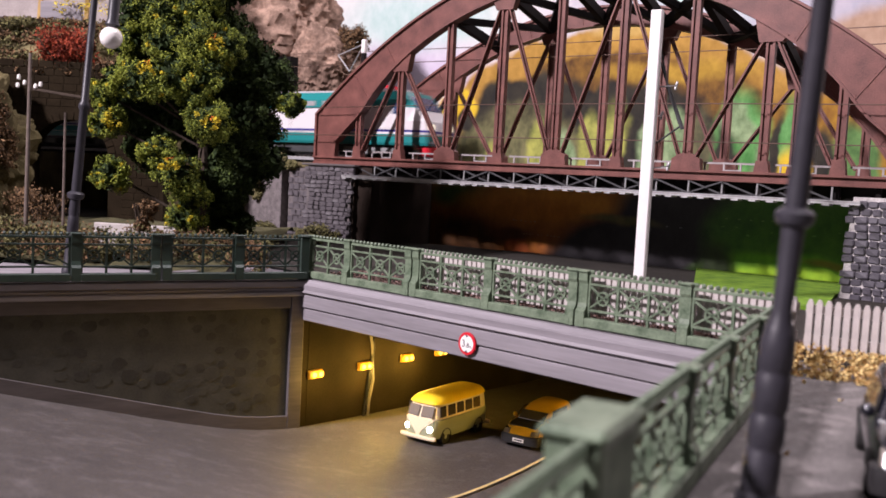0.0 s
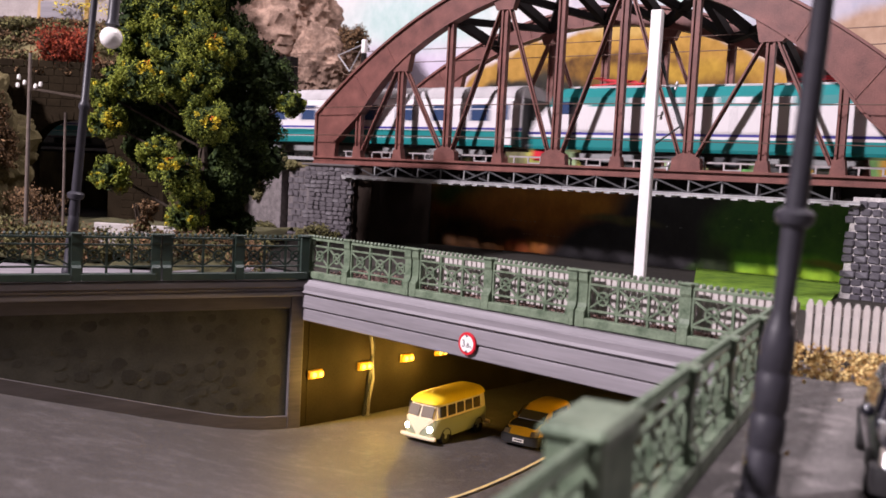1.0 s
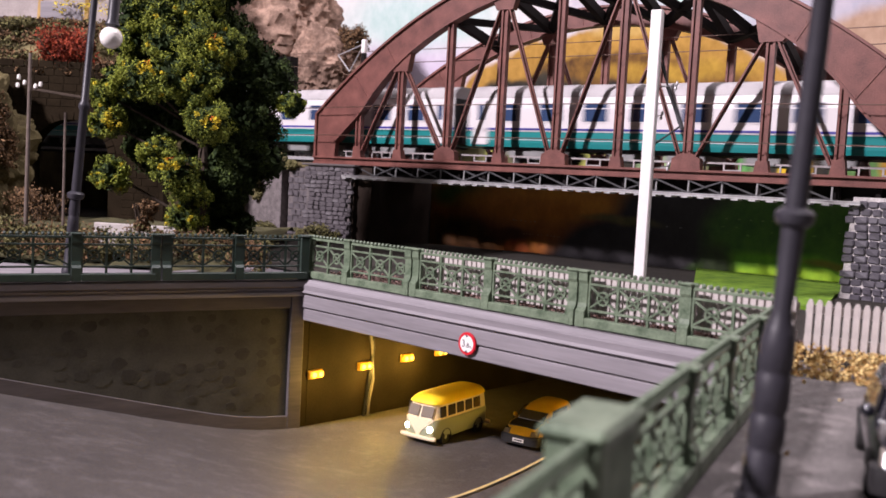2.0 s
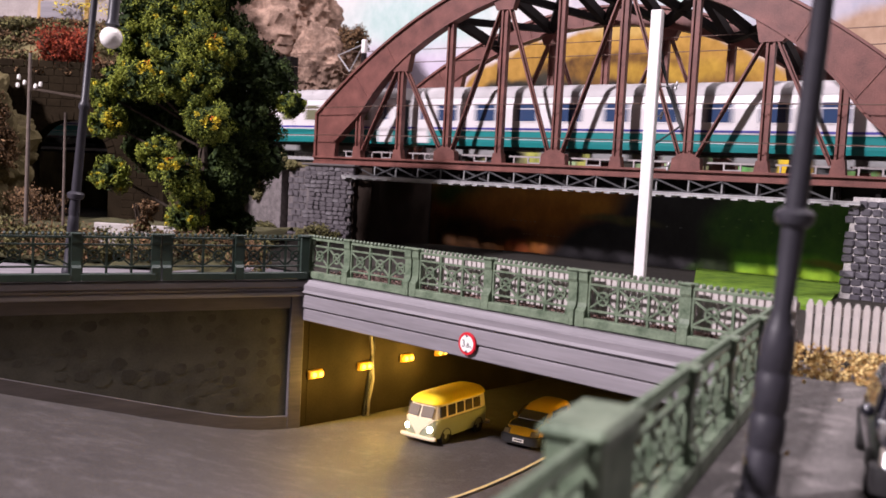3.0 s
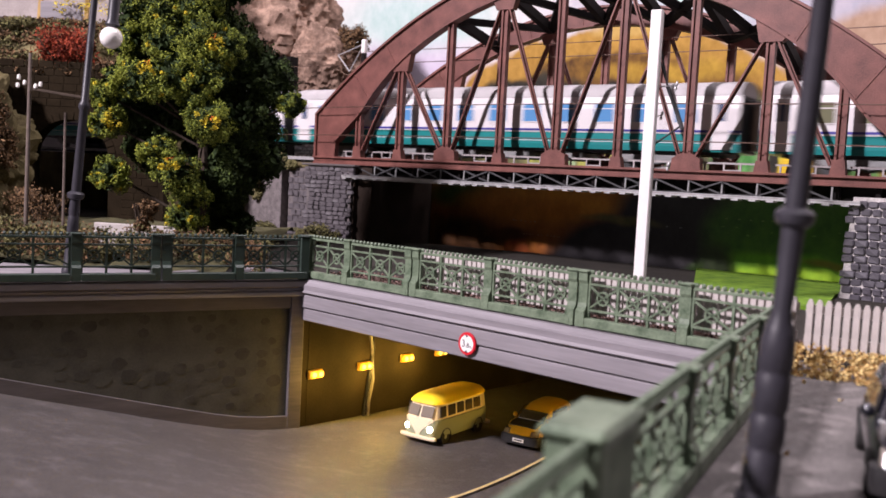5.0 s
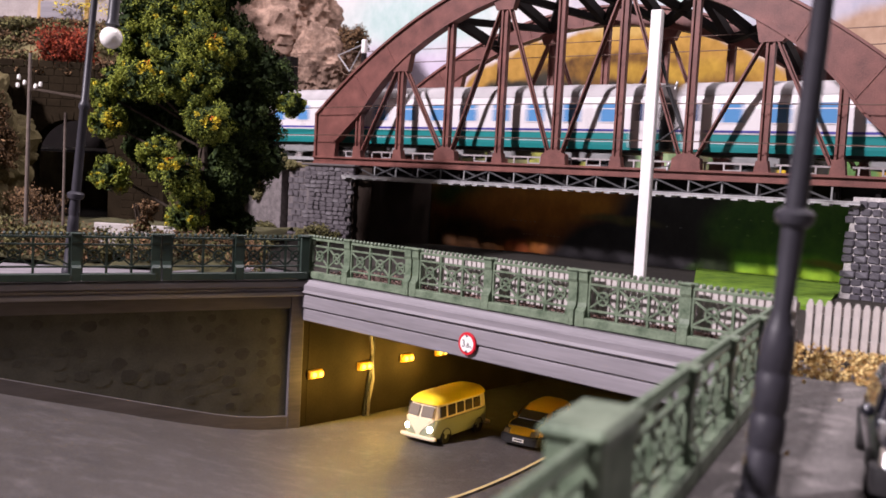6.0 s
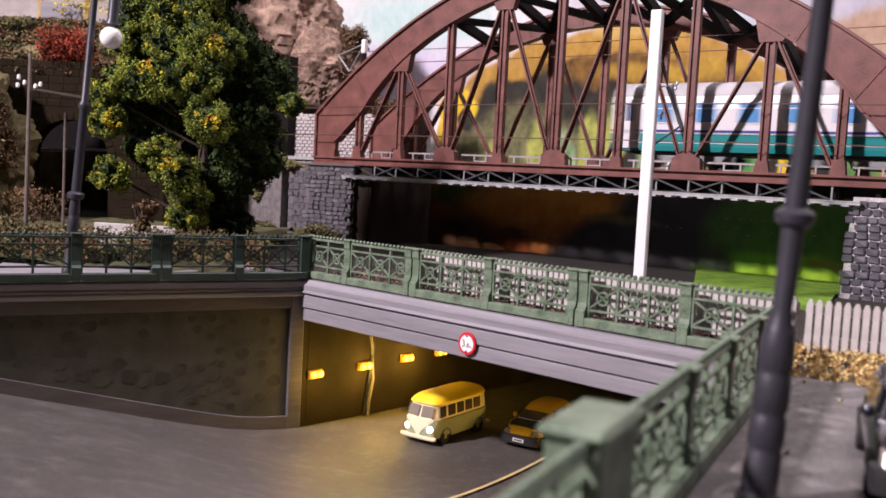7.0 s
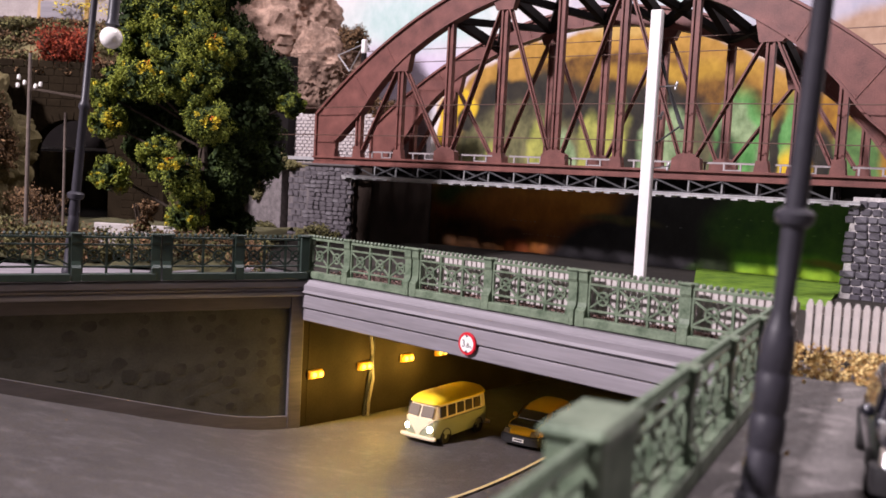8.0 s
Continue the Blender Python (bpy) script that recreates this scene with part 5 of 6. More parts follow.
def hill():
    """The rising ground behind the terrace, and its retaining wall with the archway."""
    bm = B()
    n, k = 90, 60
    vs = []
    for i in range(n + 1):
        row = []
        for j in range(k + 1):
            x, y = -700 + 610 * i / n, 562 + 140 * j / k
            s = smooth(-700, -150, x)
            base = 156 + 32 * smooth(562, 606, y) + 0.10 * (y - 562)
            base += 7 * noise.noise(Vector((x, y, 0)) / 60) + 8 * noise.noise(Vector((x, y, 5)) / 17) + 2.5 * noise.noise(Vector((x, y, 9)) / 5)
            edge = smooth(-165, -225, x)
            row.append(bm.verts.new((x, y, 64 + (base - 64) * edge)))
        vs.append(row)
    for i in range(n):
        for j in range(k):
            bm.faces.new((vs[i][j], vs[i + 1][j], vs[i + 1][j + 1], vs[i][j + 1]))
    part("hillside", bm, SOIL, None, "brown grassy hillside above the retaining wall", smooth=True, kind="structure")
    # retaining wall with an arched opening
    ob = thing("retaining_wall", "dark stone retaining wall with an arched opening", "wall", at(-232, 560, 0))
    w, r, spring = 24.0, 24.0, 106.0
    pts = [(-300, 55), (-300, 148), (-30, 160), (30, 158), (58, 154), (58, 55), (w, 55), (w, spring)]
    for i in range(1, 16):
        a = math.pi * i / 16
        pts.append((r * math.cos(a), spring + r * math.sin(a)))
    pts += [(-w, spring), (-w, 55)]
    part("wall_face", prism(B(), pts, 0, 12), OLDWALL, ob)
    for i in range(19):
        a0, a1 = math.pi * i / 19 + 0.012, math.pi * (i + 1) / 19 - 0.012
        p = [((r + q) * math.cos(a), spring + (r + q) * math.sin(a)) for q, a in ((0, a0), (4.5, a0), (4.5, a1), (0, a1))]
        part("voussoir", prism(B(), p, -0.5, 1), OLDWALL, ob)
    rnd = random.Random(3)
    for row in range(22):
        z = 64 + row * 4.6
        x = -80 + (row % 2) * 4
        while x < 48:
            ww = rnd.uniform(6, 10)
            cx = x + ww / 2
            if not (abs(cx) < r + 8 and z < spring + r + 5 and (z < spring or math.hypot(cx, z - spring) < r + 8)):
                part("stone", box(B(), x, x + ww - 0.5, -0.3, 0.4, z, z + 4.3, bevel=0.2), OLDWALL, ob)
            x += ww
    # slope of rough ground at the foot of the wall
    bm = B()
    n = 60
    vs = [[bm.verts.new((-420 + 330 * i / n, 372 + 190 * j / 30, 0)) for j in range(31)] for i in range(n + 1)]
    for row in vs:
        for v in row:
            v.co.z = 62.5 + 8 * smooth(372, 520, v.co.y) + 3.0 * noise.noise(v.co / 14) + 1.0 * noise.noise(v.co / 4)
    for i in range(n):
        for j in range(30):
            bm.faces.new((vs[i][j], vs[i + 1][j], vs[i + 1][j + 1], vs[i][j + 1]))
    part("verge", bm, GRASS, None, "rough olive grass behind the railing", smooth=True, kind="structure")


def rock(x, y, z, sx, sy, sz, seed, label):
    bm = B()
    bmesh.ops.create_icosphere(bm, subdivisions=6, radius=1.0)
    o = Vector((seed * 3.1, seed * 1.7, 0))
    ridge = lambda p: 1 - abs(noise.noise(p)) * 2
    for v in bm.verts:
        d = v.co.normalized()
        k = 1 + 0.30 * noise.noise(d * 1.4 + o) + 0.14 * ridge(d * 2.6 + o)
        # ledges along tilted beds, split by cracks
        bed = d.z * 7 + 1.2 * d.x + 1.6 * noise.noise(d * 2.0 + o)
        k += 0.05 * abs(bed % 1.0 - 0.5) + 0.07 * ridge(Vector((d.x * 4.5, d.y * 4.5, d.z * 8)) + o)
        k += 0.045 * noise.cell(Vector((d.x * 6 + bed * 0.3, d.y * 6, bed)) + o) * 0.6 + 0.05 * noise.noise(d * 12 + o) + 0.03 * noise.noise(d * 30 + o)
        v.co = Vector((d.x * sx * k, d.y * sy * k, d.z * sz * k))
    part("rock_outcrop", bm, ROCK, None, label, at(x, y, z), smooth=True, category="rock")


def mound(x, y, z, sx, sy, sz):
    bm = B()
    bmesh.ops.create_icosphere(bm, subdivisions=6, radius=1.0)
    for v in bm.verts:
        d = v.co.normalized()
        k = 1 + 0.22 * noise.noise(d * 2.2) + 0.14 * noise.noise(d * 7) + 0.07 * noise.noise(d * 20)
        v.co = Vector((d.x * sx * k, d.y * sy * k, d.z * sz * k))
    part("earth_slope", bm, SOIL, None, "steep brown earth slope beside the archway", m=at(x, y, z), smooth=True, kind="structure")
    # added black backing, in place of the darkness inside the archway
    part("archway_dark", box(B(), -660, -262, 58, 66, 55, 190), BLACKSTEEL, None, "black sheet behind the track, standing for the dark inside the archway", m=BRIDGE, kind="structure")


def upper_village():
    ob = thing("hill_house", "grey plastered house with timber posts and windows", "house", at(-262, 660, 196, 0, 0, 8))
    bm = B()
    box(bm, -70, 40, 0, 50, 0, 90)
    part("wall", bm, FACADE, ob)
    for x in (-58, -30, 4):
        w = part("window", box(B(), x - 5, x + 5, -0.6, 0.4, 26, 42, bevel=0.3), CARGLASS, ob)
        bm = B()
        for a in ((x - 6, x + 6, 25, 26), (x - 6, x + 6, 42, 43), (x - 6, x - 5, 26, 42), (x + 5, x + 6, 26, 42), (x - 0.4, x + 0.4, 26, 42)):
            box(bm, a[0], a[1], -1.0, 0.2, a[2], a[3])
        part("window_frame", bm, PINE, w)
    part("plinth_course", box(B(), -71, 41, -1.2, 0, 0, 8), CONCRETE, ob)
    ob = thing("timber_pergola", "yellow timber pergola frame with grey base", "pergola", at(-262, 618, 190, 0, 0, 6))
    for x in (-16, 14):
        part("post", box(B(), x - 1.3, x + 1.3, -1.3, 1.3, 0, 52, mm(0, 0, 0, 0, 3, 0), bevel=0.2), PINE, ob)
    part("beam", box(B(), -20, 20, -1.2, 1.2, 24, 26, bevel=0.2), PINE, ob)
    part("parapet", box(B(), -15, 12, -1.5, 1.5, 0, 20, bevel=0.4), CONCRETE, ob)


def pale_wall():
    """Low wall of pale bricks behind the track."""
    ob = thing("brick_wall", "low wall of pale whitewashed bricks behind the track", "wall", BRIDGE @ at(-330, 66, 0))
    part("core", box(B(), 0, 190, 0.6, 5, 60, 145), CONCRETE, ob)
    bm0 = box(B(), -2.05, 2.05, -0.6, 0.6, -1.0, 1.0, bevel=0.25)
    first = part("brick", bm0, BRICKWHITE, ob)
    rnd = random.Random(2)
    k = 0
    for r in range(15):
        for i in range(20):
            o = first if k == 0 else first.copy()
            if k:
                scene.collection.objects.link(o)
            k += 1
            o.matrix_basis = at(50 + i * 4.7 + (r % 2) * 2.3, 0.3 + rnd.uniform(-0.2, 0.2), 113 + r * 2.45, 0, rnd.uniform(-2, 2), 0)


# ---- backdrop ----
def painting(name, base, layers, rough=0.85, warp=7.0, stroke=12.0):
    """Brushed paint on a board. Each layer is an oval in x and z: middle, half width, half height, softness, two colours that mingle."""
    m = bpy.data.materials.new(name)
    m.use_nodes = True
    nt = m.node_tree
    b = nt.nodes["Principled BSDF"]
    N, L = nt.nodes.new, nt.links.new
    tc, big, small = N("ShaderNodeTexCoord"), N("ShaderNodeTexNoise"), N("ShaderNodeTexNoise")
    big.inputs["Scale"].default_value, big.inputs["Detail"].default_value = 1 / (38 * MM), 3
    small.inputs["Scale"].default_value, small.inputs["Detail"].default_value, small.inputs["Roughness"].default_value = 1 / (stroke * MM), 6, 0.65
    upright = N("ShaderNodeMapping")
    upright.inputs["Scale"].default_value = (1.0, 1.0, 0.75)
    L(tc.outputs["Object"], upright.inputs["Vector"])
    L(tc.outputs["Object"], big.inputs["Vector"])
    L(upright.outputs[0], small.inputs["Vector"])
    centred, amount, moved = N("ShaderNodeVectorMath"), N("ShaderNodeVectorMath"), N("ShaderNodeVectorMath")
    centred.operation, amount.operation, moved.operation = "SUBTRACT", "MULTIPLY", "ADD"
    centred.inputs[1].default_value, amount.inputs[1].default_value = (0.5, 0.5, 0.5), (4 * warp * MM, 0, 4 * warp * MM)
    L(big.outputs["Color"], centred.inputs[0])
    L(centred.outputs[0], amount.inputs[0])
    L(tc.outputs["Object"], moved.inputs[0])
    L(amount.outputs[0], moved.inputs[1])
    grain = N("ShaderNodeMapRange")
    grain.inputs[1].default_value, grain.inputs[2].default_value = 0.36, 0.64
    L(small.outputs["Fac"], grain.inputs[0])

    def mingle(pair):
        mix = N("ShaderNodeMix")
        mix.data_type = "RGBA"
        mix.inputs[6].default_value, mix.inputs[7].default_value = (*pair[0], 1), (*pair[1], 1)
        L(grain.outputs[0], mix.inputs[0])
        return mix.outputs[2]
    colour = mingle(base)
    for x, z, rx, rz, soft, dark, light in layers:
        off, size, far, edge, mix = N("ShaderNodeVectorMath"), N("ShaderNodeVectorMath"), N("ShaderNodeVectorMath"), N("ShaderNodeMapRange"), N("ShaderNodeMix")
        off.operation, size.operation, far.operation = "SUBTRACT", "MULTIPLY", "LENGTH"
        off.inputs[1].default_value, size.inputs[1].default_value = (x * MM, 0, z * MM), (1 / (rx * MM), 0, 1 / (rz * MM))
        edge.interpolation_type = "SMOOTHSTEP"
        edge.inputs[1].default_value, edge.inputs[2].default_value, edge.inputs[3].default_value, edge.inputs[4].default_value = 1 - soft, 1 + soft, 1.0, 0.0
        L(moved.outputs[0], off.inputs[0])
        L(off.outputs[0], size.inputs[0])
        L(size.outputs[0], far.inputs[0])
        L(far.outputs["Value"], edge.inputs[0])
        mix.data_type = "RGBA"
        L(edge.outputs[0], mix.inputs[0])
        L(colour, mix.inputs[6])
        L(mingle((dark, light)), mix.inputs[7])
        colour = mix.outputs[2]
    L(colour, b.inputs["Base Color"])
    b.inputs["Roughness"].default_value = rough
    return m


def backdrop():
    gold, lime, pale, leaf, deep = ((0.60, 0.36, 0.015), (0.78, 0.54, 0.03)), ((0.20, 0.22, 0.05), (0.46, 0.46, 0.10)), ((0.12, 0.19, 0.08), (0.34, 0.46, 0.24)), ((0.05, 0.20, 0.04), (0.16, 0.40, 0.12)), ((0.012, 0.010, 0.008), (0.036, 0.030, 0.018))
    layers = [
        # sky: a bluish wash, a lilac one and cloud
        (-330, 262, 95, 34, 0.5, (0.44, 0.62, 0.58), (0.58, 0.70, 0.68)), (-355, 205, 110, 30, 0.5, (0.56, 0.48, 0.62), (0.66, 0.60, 0.72)),
        (-280, 300, 60, 20, 0.6, (0.70, 0.68, 0.70), (0.78, 0.74, 0.74)), (20, 262, 190, 52, 0.4, (0.40, 0.40, 0.48), (0.52, 0.48, 0.54)), (-60, 250, 60, 18, 0.5, (0.52, 0.60, 0.62), (0.62, 0.64, 0.68)),
        # far peach hills
        (115, 150, 110, 102, 0.06, (0.38, 0.24, 0.16), (0.50, 0.34, 0.24)), (105, 120, 130, 70, 0.10, (0.34, 0.20, 0.12), (0.48, 0.31, 0.20)),
        # the ochre hill and its brown flank
        (-120, 140, 178, 104, 0.03, (0.34, 0.18, 0.028), (0.50, 0.28, 0.055)), (-96, 244, 46, 9, 0.4, (0.50, 0.31, 0.08), (0.60, 0.40, 0.12)),
        (-113, 140, 152, 82, 0.04, (0.085, 0.036, 0.008), (0.24, 0.12, 0.018)), (-60, 204, 60, 8, 0.6, (0.34, 0.19, 0.02), (0.52, 0.32, 0.04)),
        (-190, 146, 80, 60, 0.06, *deep), (-86, 146, 70, 50, 0.10, *deep), (-204, 140, 62, 40, 0.14, (0.05, 0.045, 0.02), (0.15, 0.14, 0.06)), (-118, 172, 20, 22, 0.2, *deep),
        (60, 130, 62, 58, 0.12, (0.20, 0.085, 0.012), (0.42, 0.22, 0.02)),
        # scrub
        (-210, 128, 80, 36, 0.25, (0.07, 0.07, 0.03), (0.20, 0.19, 0.08)), (-185, 128, 15, 34, 0.2, *lime), (-236, 118, 12, 24, 0.25, *lime), (-160, 126, 10, 30, 0.22, *pale), (-134, 130, 14, 40, 0.2, *lime),
        (-112, 130, 12, 44, 0.3, *lime), (-96, 112, 10, 44, 0.2, *deep), (-76, 138, 17, 46, 0.18, *pale), (-58, 150, 12, 24, 0.22, *pale), (-36, 128, 13, 44, 0.35, (0.05, 0.05, 0.025), (0.16, 0.15, 0.07)),
        (-3, 140, 22, 48, 0.18, *leaf), (-6, 164, 13, 16, 0.22, *pale), (-16, 120, 9, 40, 0.25, *deep), (14, 110, 12, 40, 0.18, *pale), (34, 150, 12, 32, 0.3, *leaf), (38, 116, 14, 24, 0.4, *gold), (22, 120, 5, 50, 0.25, *deep),
        (82, 120, 20, 42, 0.2, (0.05, 0.12, 0.03), (0.14, 0.28, 0.08)), (60, 128, 8, 32, 0.25, *deep),
        # golden corner, and strips of field along the foot
        (-278, 176, 23, 18, 0.14, *gold), (-290, 160, 9, 22, 0.2, *gold), (-268, 165, 8, 11, 0.2, *deep),
        (-230, 104, 22, 6, 0.25, *lime), (-170, 104, 18, 5, 0.4, *leaf), (-110, 104, 22, 6, 0.25, *lime), (-62, 104, 16, 6, 0.4, *gold), (-20, 104, 16, 6, 0.4, *gold), (30, 106, 22, 7, 0.25, *lime),
    ]
    m = painting("painted_landscape", ((0.74, 0.68, 0.68), (0.80, 0.76, 0.74)), layers)
    part("backdrop", box(B(), -1500, 1500, 300, 310, -6, 900), m, None, "painted backdrop of ochre hills, green scrub and pale sky", m=BRIDGE, kind="structure")
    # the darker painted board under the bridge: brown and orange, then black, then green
    # an added board: reflected colours and the bridge's shade are in its paint
    shade_black = ((0.012, 0.010, 0.012), (0.030, 0.026, 0.030))
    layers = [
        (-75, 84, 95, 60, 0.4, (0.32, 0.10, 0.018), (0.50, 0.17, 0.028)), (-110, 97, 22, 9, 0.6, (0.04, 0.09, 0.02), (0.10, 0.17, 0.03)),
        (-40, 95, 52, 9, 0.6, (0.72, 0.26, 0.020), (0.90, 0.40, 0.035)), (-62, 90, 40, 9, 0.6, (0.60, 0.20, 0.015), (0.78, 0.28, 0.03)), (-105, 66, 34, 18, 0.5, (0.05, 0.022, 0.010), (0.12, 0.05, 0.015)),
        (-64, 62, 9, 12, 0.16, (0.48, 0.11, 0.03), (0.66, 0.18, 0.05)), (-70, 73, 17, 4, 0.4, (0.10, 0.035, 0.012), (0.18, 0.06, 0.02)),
        (0, 52, 46, 34, 0.14, *shade_black), (32, 72, 36, 40, 0.2, *shade_black), (4, 86, 20, 2.5, 0.6, (0.10, 0.10, 0.03), (0.20, 0.16, 0.05)),
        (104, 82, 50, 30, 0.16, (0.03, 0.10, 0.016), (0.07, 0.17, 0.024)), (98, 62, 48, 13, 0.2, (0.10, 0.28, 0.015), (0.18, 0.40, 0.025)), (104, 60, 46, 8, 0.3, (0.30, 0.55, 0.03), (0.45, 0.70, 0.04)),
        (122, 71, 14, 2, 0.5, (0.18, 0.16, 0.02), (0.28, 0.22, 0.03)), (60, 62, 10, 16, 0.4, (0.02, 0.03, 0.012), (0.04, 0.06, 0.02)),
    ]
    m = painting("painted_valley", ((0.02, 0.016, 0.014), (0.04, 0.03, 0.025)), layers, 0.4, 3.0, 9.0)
    part("painted_valley", box(B(), -150, 150, 64, 67, 55, 103.6), m, None, "dark board under the bridge, its shade and reflected orange and green painted on", m=BRIDGE, kind="structure")
    turf = mat("meadow_turf", (0.07, 0.17, 0.010), 0.9, vary=0.35, size=8, fine=1.0, bump=0.3, tint=(0.19, 0.33, 0.02))
    part("meadow", slab(B(), [(52, 63.5), (138.5, 63.5), (138.5, -4), (147, -62), (95, -62)], 60, 63.7), turf, None, "bright green turf under the bridge", m=BRIDGE, kind="structure")
    # small spots painted in rows on the dark board, standing for reflected lights
    rnd = random.Random(12)
    for z, u0, u1, w, c in ((82, -68, -52, 1.2, (0.60, 0.36, 0.18)), (74, -60, -34, 1.2, (0.45, 0.26, 0.14)), (92, 66, 100, 2.4, (0.20, 0.32, 0.10)), (86, 64, 128, 4.0, (0.14, 0.28, 0.07)), (84, 22, 52, 4.0, (0.20, 0.19, 0.20))):
        spot = mat("painted_light", c, 0.7, vary=0.3, size=3, bump=0.0)
        u = u0
        while u < u1:
            h = z + rnd.uniform(-0.2, 0.2) * (14 if w > 3 else 1)
            part("painted_glint", box(B(), u, u + min(w, 1.6) * rnd.uniform(0.5, 1.2), 63.6, 64.4, h, h + rnd.uniform(0.4, 0.8)), spot, None, "tiny pale painted glint", m=BRIDGE, kind="structure")
            u += w * rnd.uniform(1.5, 3.2)


def leaf_litter():
    rnd = random.Random(9)
    spots = []
    for _ in range(520):
        x, k = rnd.uniform(84, 126), rnd.random()
        spots.append((Vector((x, 231 - (x - 92) * 0.67 - 16 * k, 62.6 + 5.0 * (1 - k) ** 1.5)), rnd.uniform(0.8, 1.9)))
    leafage("fallen_leaves", spots, 12, 0.62, LITTER, None, "heap of yellow and orange fallen leaves along the fence", seed=9, flat=0.7, shell=0.2, kind="stuff", category="leaves")
    leafage("stray_leaves", [(Vector((rnd.uniform(55, 110), rnd.uniform(120, 215), 62.4)), 0.5) for _ in range(12)], 2, 0.7, LITTER, None, "a few stray fallen leaves on the paving", seed=10, flat=0.2, kind="stuff", category="leaves")
    bm = B()
    for _ in range(2600):
        s, t = rnd.uniform(0, 198), rnd.uniform(4.5, 30)
        q = C + bd * s + td * t
        r = rnd.uniform(0.35, 0.9)
        g = bmesh.ops.create_cube(bm, size=r)
        mt = Matrix.Translation((q.x, q.y, 62.6 + rnd.uniform(0, 1.8))) @ Euler((rnd.uniform(0, 3), rnd.uniform(0, 3), 0)).to_matrix().to_4x4()
        for v in g["verts"]:
            v.co = mt @ v.co
    tagged(part("ballast_stones", bm, BALLAST, None, "reddish brown ballast behind the railing", category="ballast"), kind="stuff")


glow_lens = glow("amber_lens", (0.80, 0.38, 0.03), 0.20)


# ---- build ----
hall()
road()
terraces()
underpass_beam()
wing_wall()
hill()
backdrop()
bridge()
track()
train = [(locomotive(), -93.0)]
coaches = [coach(TRAINGLASS, "white and teal coach with dark blue windows", 10, 6.9), coach(BLINDGLASS, "white and teal coach with drawn blinds", 12, 5.6), coach(SKYGLASS, "white and teal coach with bright blue windows", 12, 5.4)]
for k, (src, fresh) in enumerate(((0, True), (0, False), (1, True), (2, True), (2, False))):
    ob = coaches[src] if fresh else copy_thing(coaches[src], at(0, 0, 0))
    train.append((ob, -192.0 - 154.0 - 308.0 * k))
camper_bus(at(5.4, 371.0, 0, 0, 0, -125) @ Matrix.Scale(0.865, 4))
hatchback(at(44.5, 371, 0, 0, 0, -122) @ Matrix.Scale(0.92, 4), CARYELLOW, "yellow hatchback car with black bonnet", BLACK)
hatchback(at(78, 141, 62, 0, 0, -112), CARBLACK, "glossy dark car parked on the terrace", CARBLACK)
railings()
street_lamp(at(-143, 346, 61.6, 0, 4.2, 0) @ Matrix.Scale(1.19, 4), "dark street lamp with white globe behind the railing", 25.5, 54.6, 2.2)
street_lamp(at(45.6, 124, 62, 0, 2.9, 0) @ at(0, 0, 0, 0, 0, 30), "tall dark street lamp on the paved terrace", 40.5, 90, 3.1)
catenary_mast()
wires()
telegraph_pole()
q = C + bd * 50 + td * 8.5
r = C + bd * 197 + td * 8.5
picket_fence(q, r, 65.4, "whitewashed picket fence behind the deck railing")
picket_fence(Vector((93.5, 231, 0)), Vector((160, 187, 0)), 66.0, "whitewashed picket fence at the end of the terrace")
height_sign()
tunnel_lamps()
tree()
pale_wall()
rock(-160, 800, 228, 50, 40, 62, 3, "brown rugged rock outcrop with cracks")
rock(-104, 765, 188, 30, 26, 34, 8, "brown cracked rock beside the track")
upper_village()
leafage("yellow_flowers", [(Vector((-262 + 5 * k, 612, 206 + 4 * (k % 3))), 4.5) for k in range(7)], 40, 1.1, BLOSSOM, None, "yellow flowers at the pergola", seed=41, kind="stuff", category="flowers")
mound(-296, 532, 100, 46, 40, 62)
bush(-243, 570, 163, 27, 26, REDBUSH, "bright red autumn bush on the hillside", 1, 1600, 1.5)
bush(-285, 600, 186, 22, 10, GRASS, "olive grass clump on the hillside", 2, 1200, 1.5)
bush(-200, 570, 154, 24, 16, DRYBUSH, "dry brown bush on the hillside", 3, 1200, 1.5)
bush(-47, 655, 143, 17, 22, DRYBUSH, "dry bush with orange tips on the pale wall", 17, 1400, 1.3)
bush(-84, 748, 202, 20, 26, DRYBUSH, "dry brown bush below the rock", 4, 1800, 1.6)
for i, (x, y, z, rr, h, mt) in enumerate(((-205, 420, 64, 14, 14, GRASS), (-178, 400, 64, 13, 9, GRASS), (-160, 396, 63, 13, 9, DRYBUSH), (-143, 385, 63, 12, 8, GRASS), (-222, 500, 68, 20, 24, DRYBUSH), (-134, 405, 66, 8, 30, DRYBUSH), (-112, 560, 64, 11, 10, GRASS), (-75, 545, 63, 16, 12, GRASS), (-128, 600, 95, 10, 14, GRASS))):
    bush(x, y, z, rr, h, mt, "olive and brown scatter bush behind the railing", 20 + i, 900, 1.2)
for i, (u, v, z, rr, h) in enumerate(((-211, -2, 107.5, 9, 9), (-200, 0, 107.5, 7, 6), (-224, -5, 86, 6, 9), (-175, -10, 63, 9, 7), (-158, -12, 63, 7, 6))):
    q = BRIDGE @ Vector((u * MM, v * MM, 0)) / MM
    bush(q.x, q.y, z, rr, h, STRAW, "straw coloured grass tuft on the abutment", 60 + i, 1300, 0.9, "grass_tuft")
leaf_litter()
rnd = random.Random(31)
spots = []
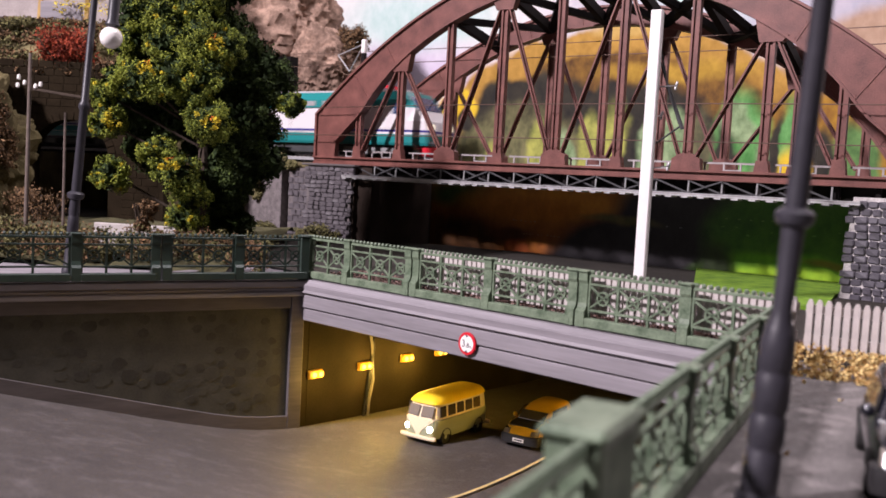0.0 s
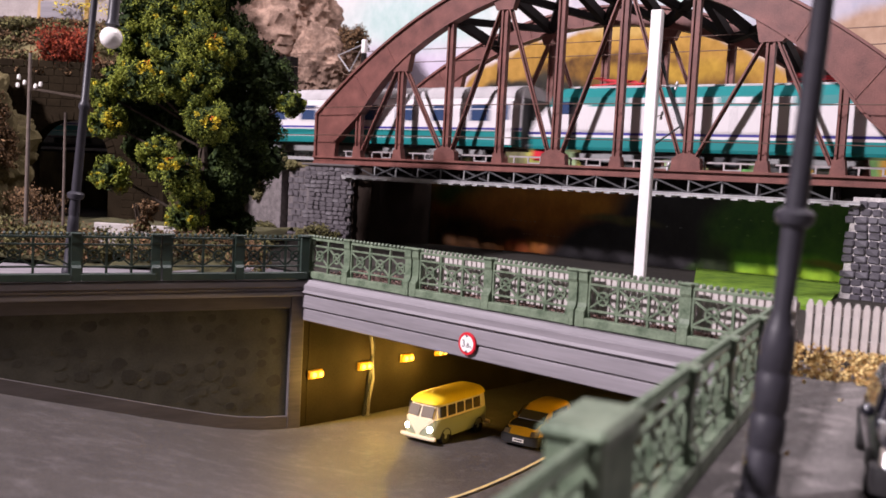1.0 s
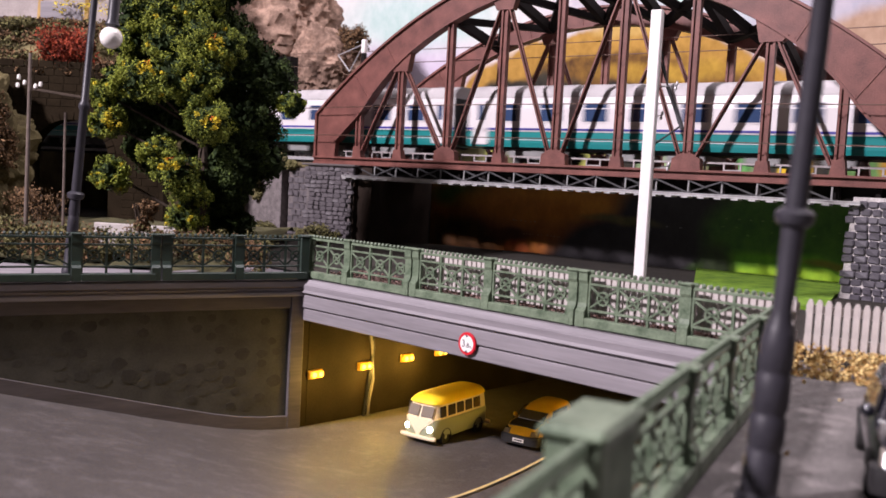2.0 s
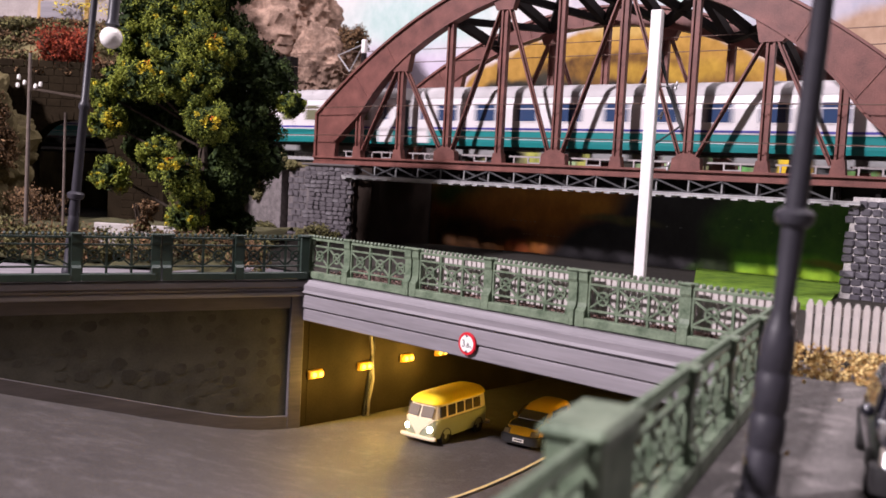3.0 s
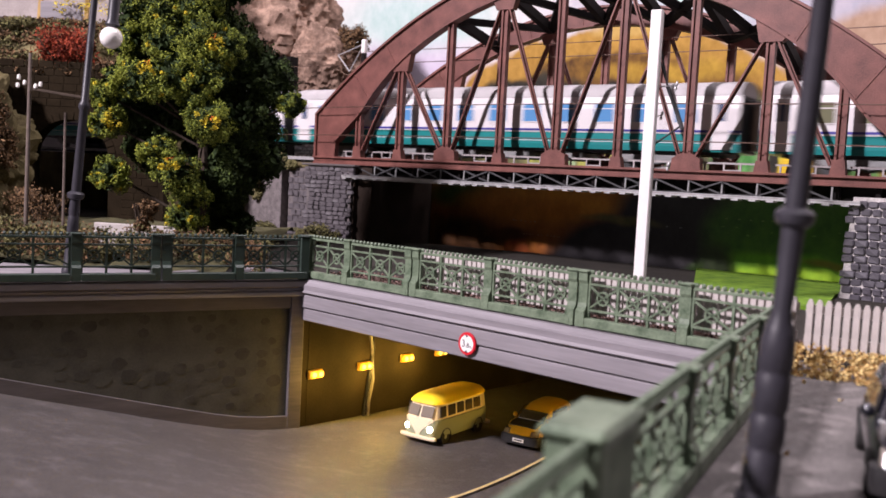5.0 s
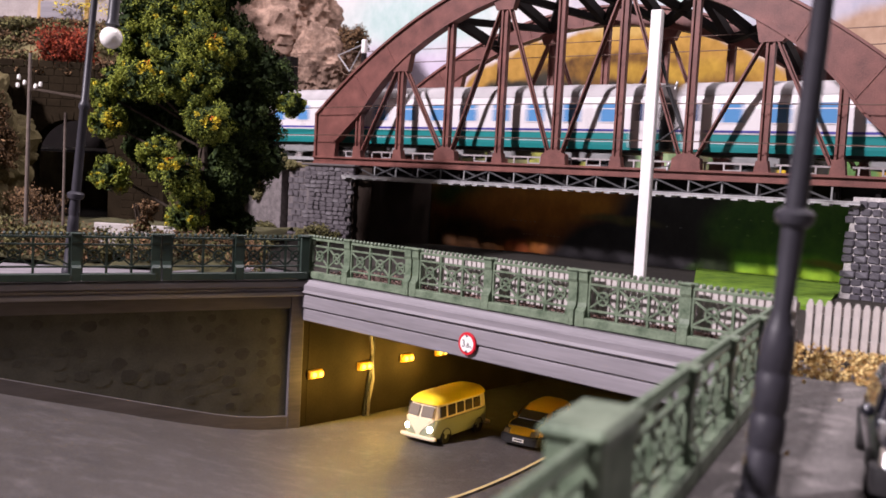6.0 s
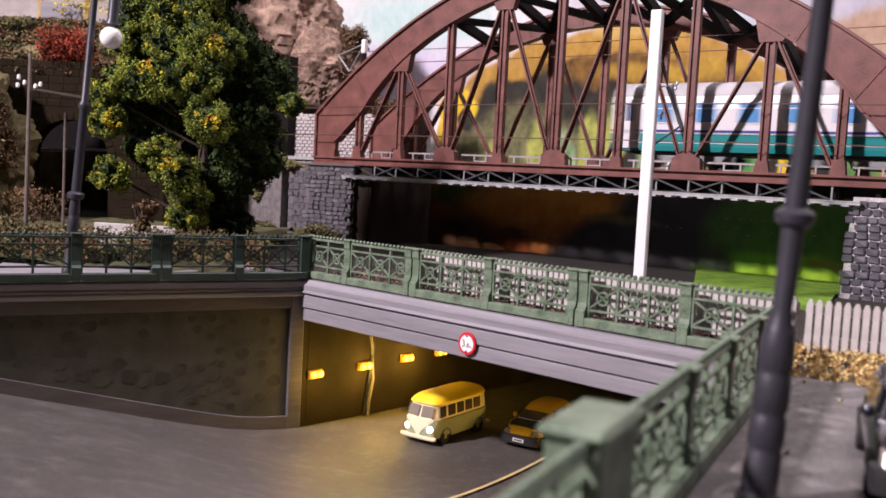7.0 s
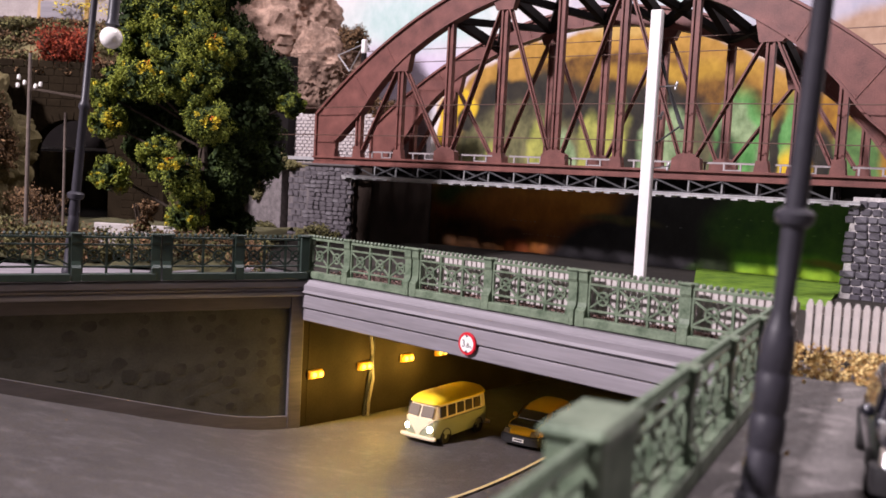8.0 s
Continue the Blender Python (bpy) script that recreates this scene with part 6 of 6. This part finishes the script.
for _ in range(420):
    x, y = rnd.uniform(-330, -190), rnd.uniform(560, 612)
    spots.append((Vector((x, y, 156 + 32 * smooth(562, 606, y) + 0.1 * (y - 562) + 3)), rnd.uniform(2.5, 5.5)))
leafage("hillside_growth", spots[:200], 40, 1.3, GRASS, None, "olive and yellow ground cover on the hillside", seed=32, flat=0.6, shell=0.2, kind="stuff", category="plants")
leafage("hillside_growth", spots[200:], 40, 1.3, DRYBUSH, None, "dry brown ground cover on the hillside", seed=33, flat=0.6, shell=0.2, kind="stuff", category="plants")
spots = []
for _ in range(260):
    a, k = rnd.uniform(-1.6, 0.6), rnd.uniform(0.0, 1.2)
    d = Vector((math.cos(a) * math.cos(k), -abs(math.sin(a)) * math.cos(k) - 0.2, math.sin(k)))
    spots.append((Vector((-296 + d.x * 47, 532 + d.y * 41, 100 + d.z * 62)), rnd.uniform(3, 6)))
leafage("slope_growth", spots, 46, 1.3, DRYBUSH, None, "dry brown growth on the earth slope", seed=34, flat=0.8, shell=0.2, kind="stuff", category="plants")
spots = [(Vector((rnd.uniform(-235, -75), rnd.uniform(378, 420), rnd.uniform(63, 75))), rnd.uniform(2.5, 6.5)) for _ in range(330)]
leafage("verge_growth", spots[:150], 46, 0.9, DRYBUSH, None, "dry brown scatter behind the railing", seed=36, flat=0.8, shell=0.2, kind="stuff", category="plants")
leafage("verge_growth", spots[150:], 46, 1.0, GRASS, None, "olive scatter grass behind the railing", seed=35, flat=0.8, shell=0.2, kind="stuff", category="plants")
part("low_wall", box(B(), -16, 24, -1.2, 1.2, 60, 76.8, bevel=0.4), PICKET, None, "low whitewashed wall among the bushes", at(-148, 424, 0, 0, 0, -6), category="wall")
piers()


# ---- what moves ----
def motions():
    """The train runs over the bridge; x of its front along the track."""
    run = ((0.0, -108.0), (0.4, -1.0), (1.0, 160.0), (2.8, 634.0), (3.4, 796.0), (4.42, 1060.0), (6.0, 1473.0), (6.8, 1690.0), (8.0, 2030.0))
    for ob, back in train:
        walk(ob, [(t, BRIDGE @ at(front + back, 30, 116.0)) for t, front in run])


motions()
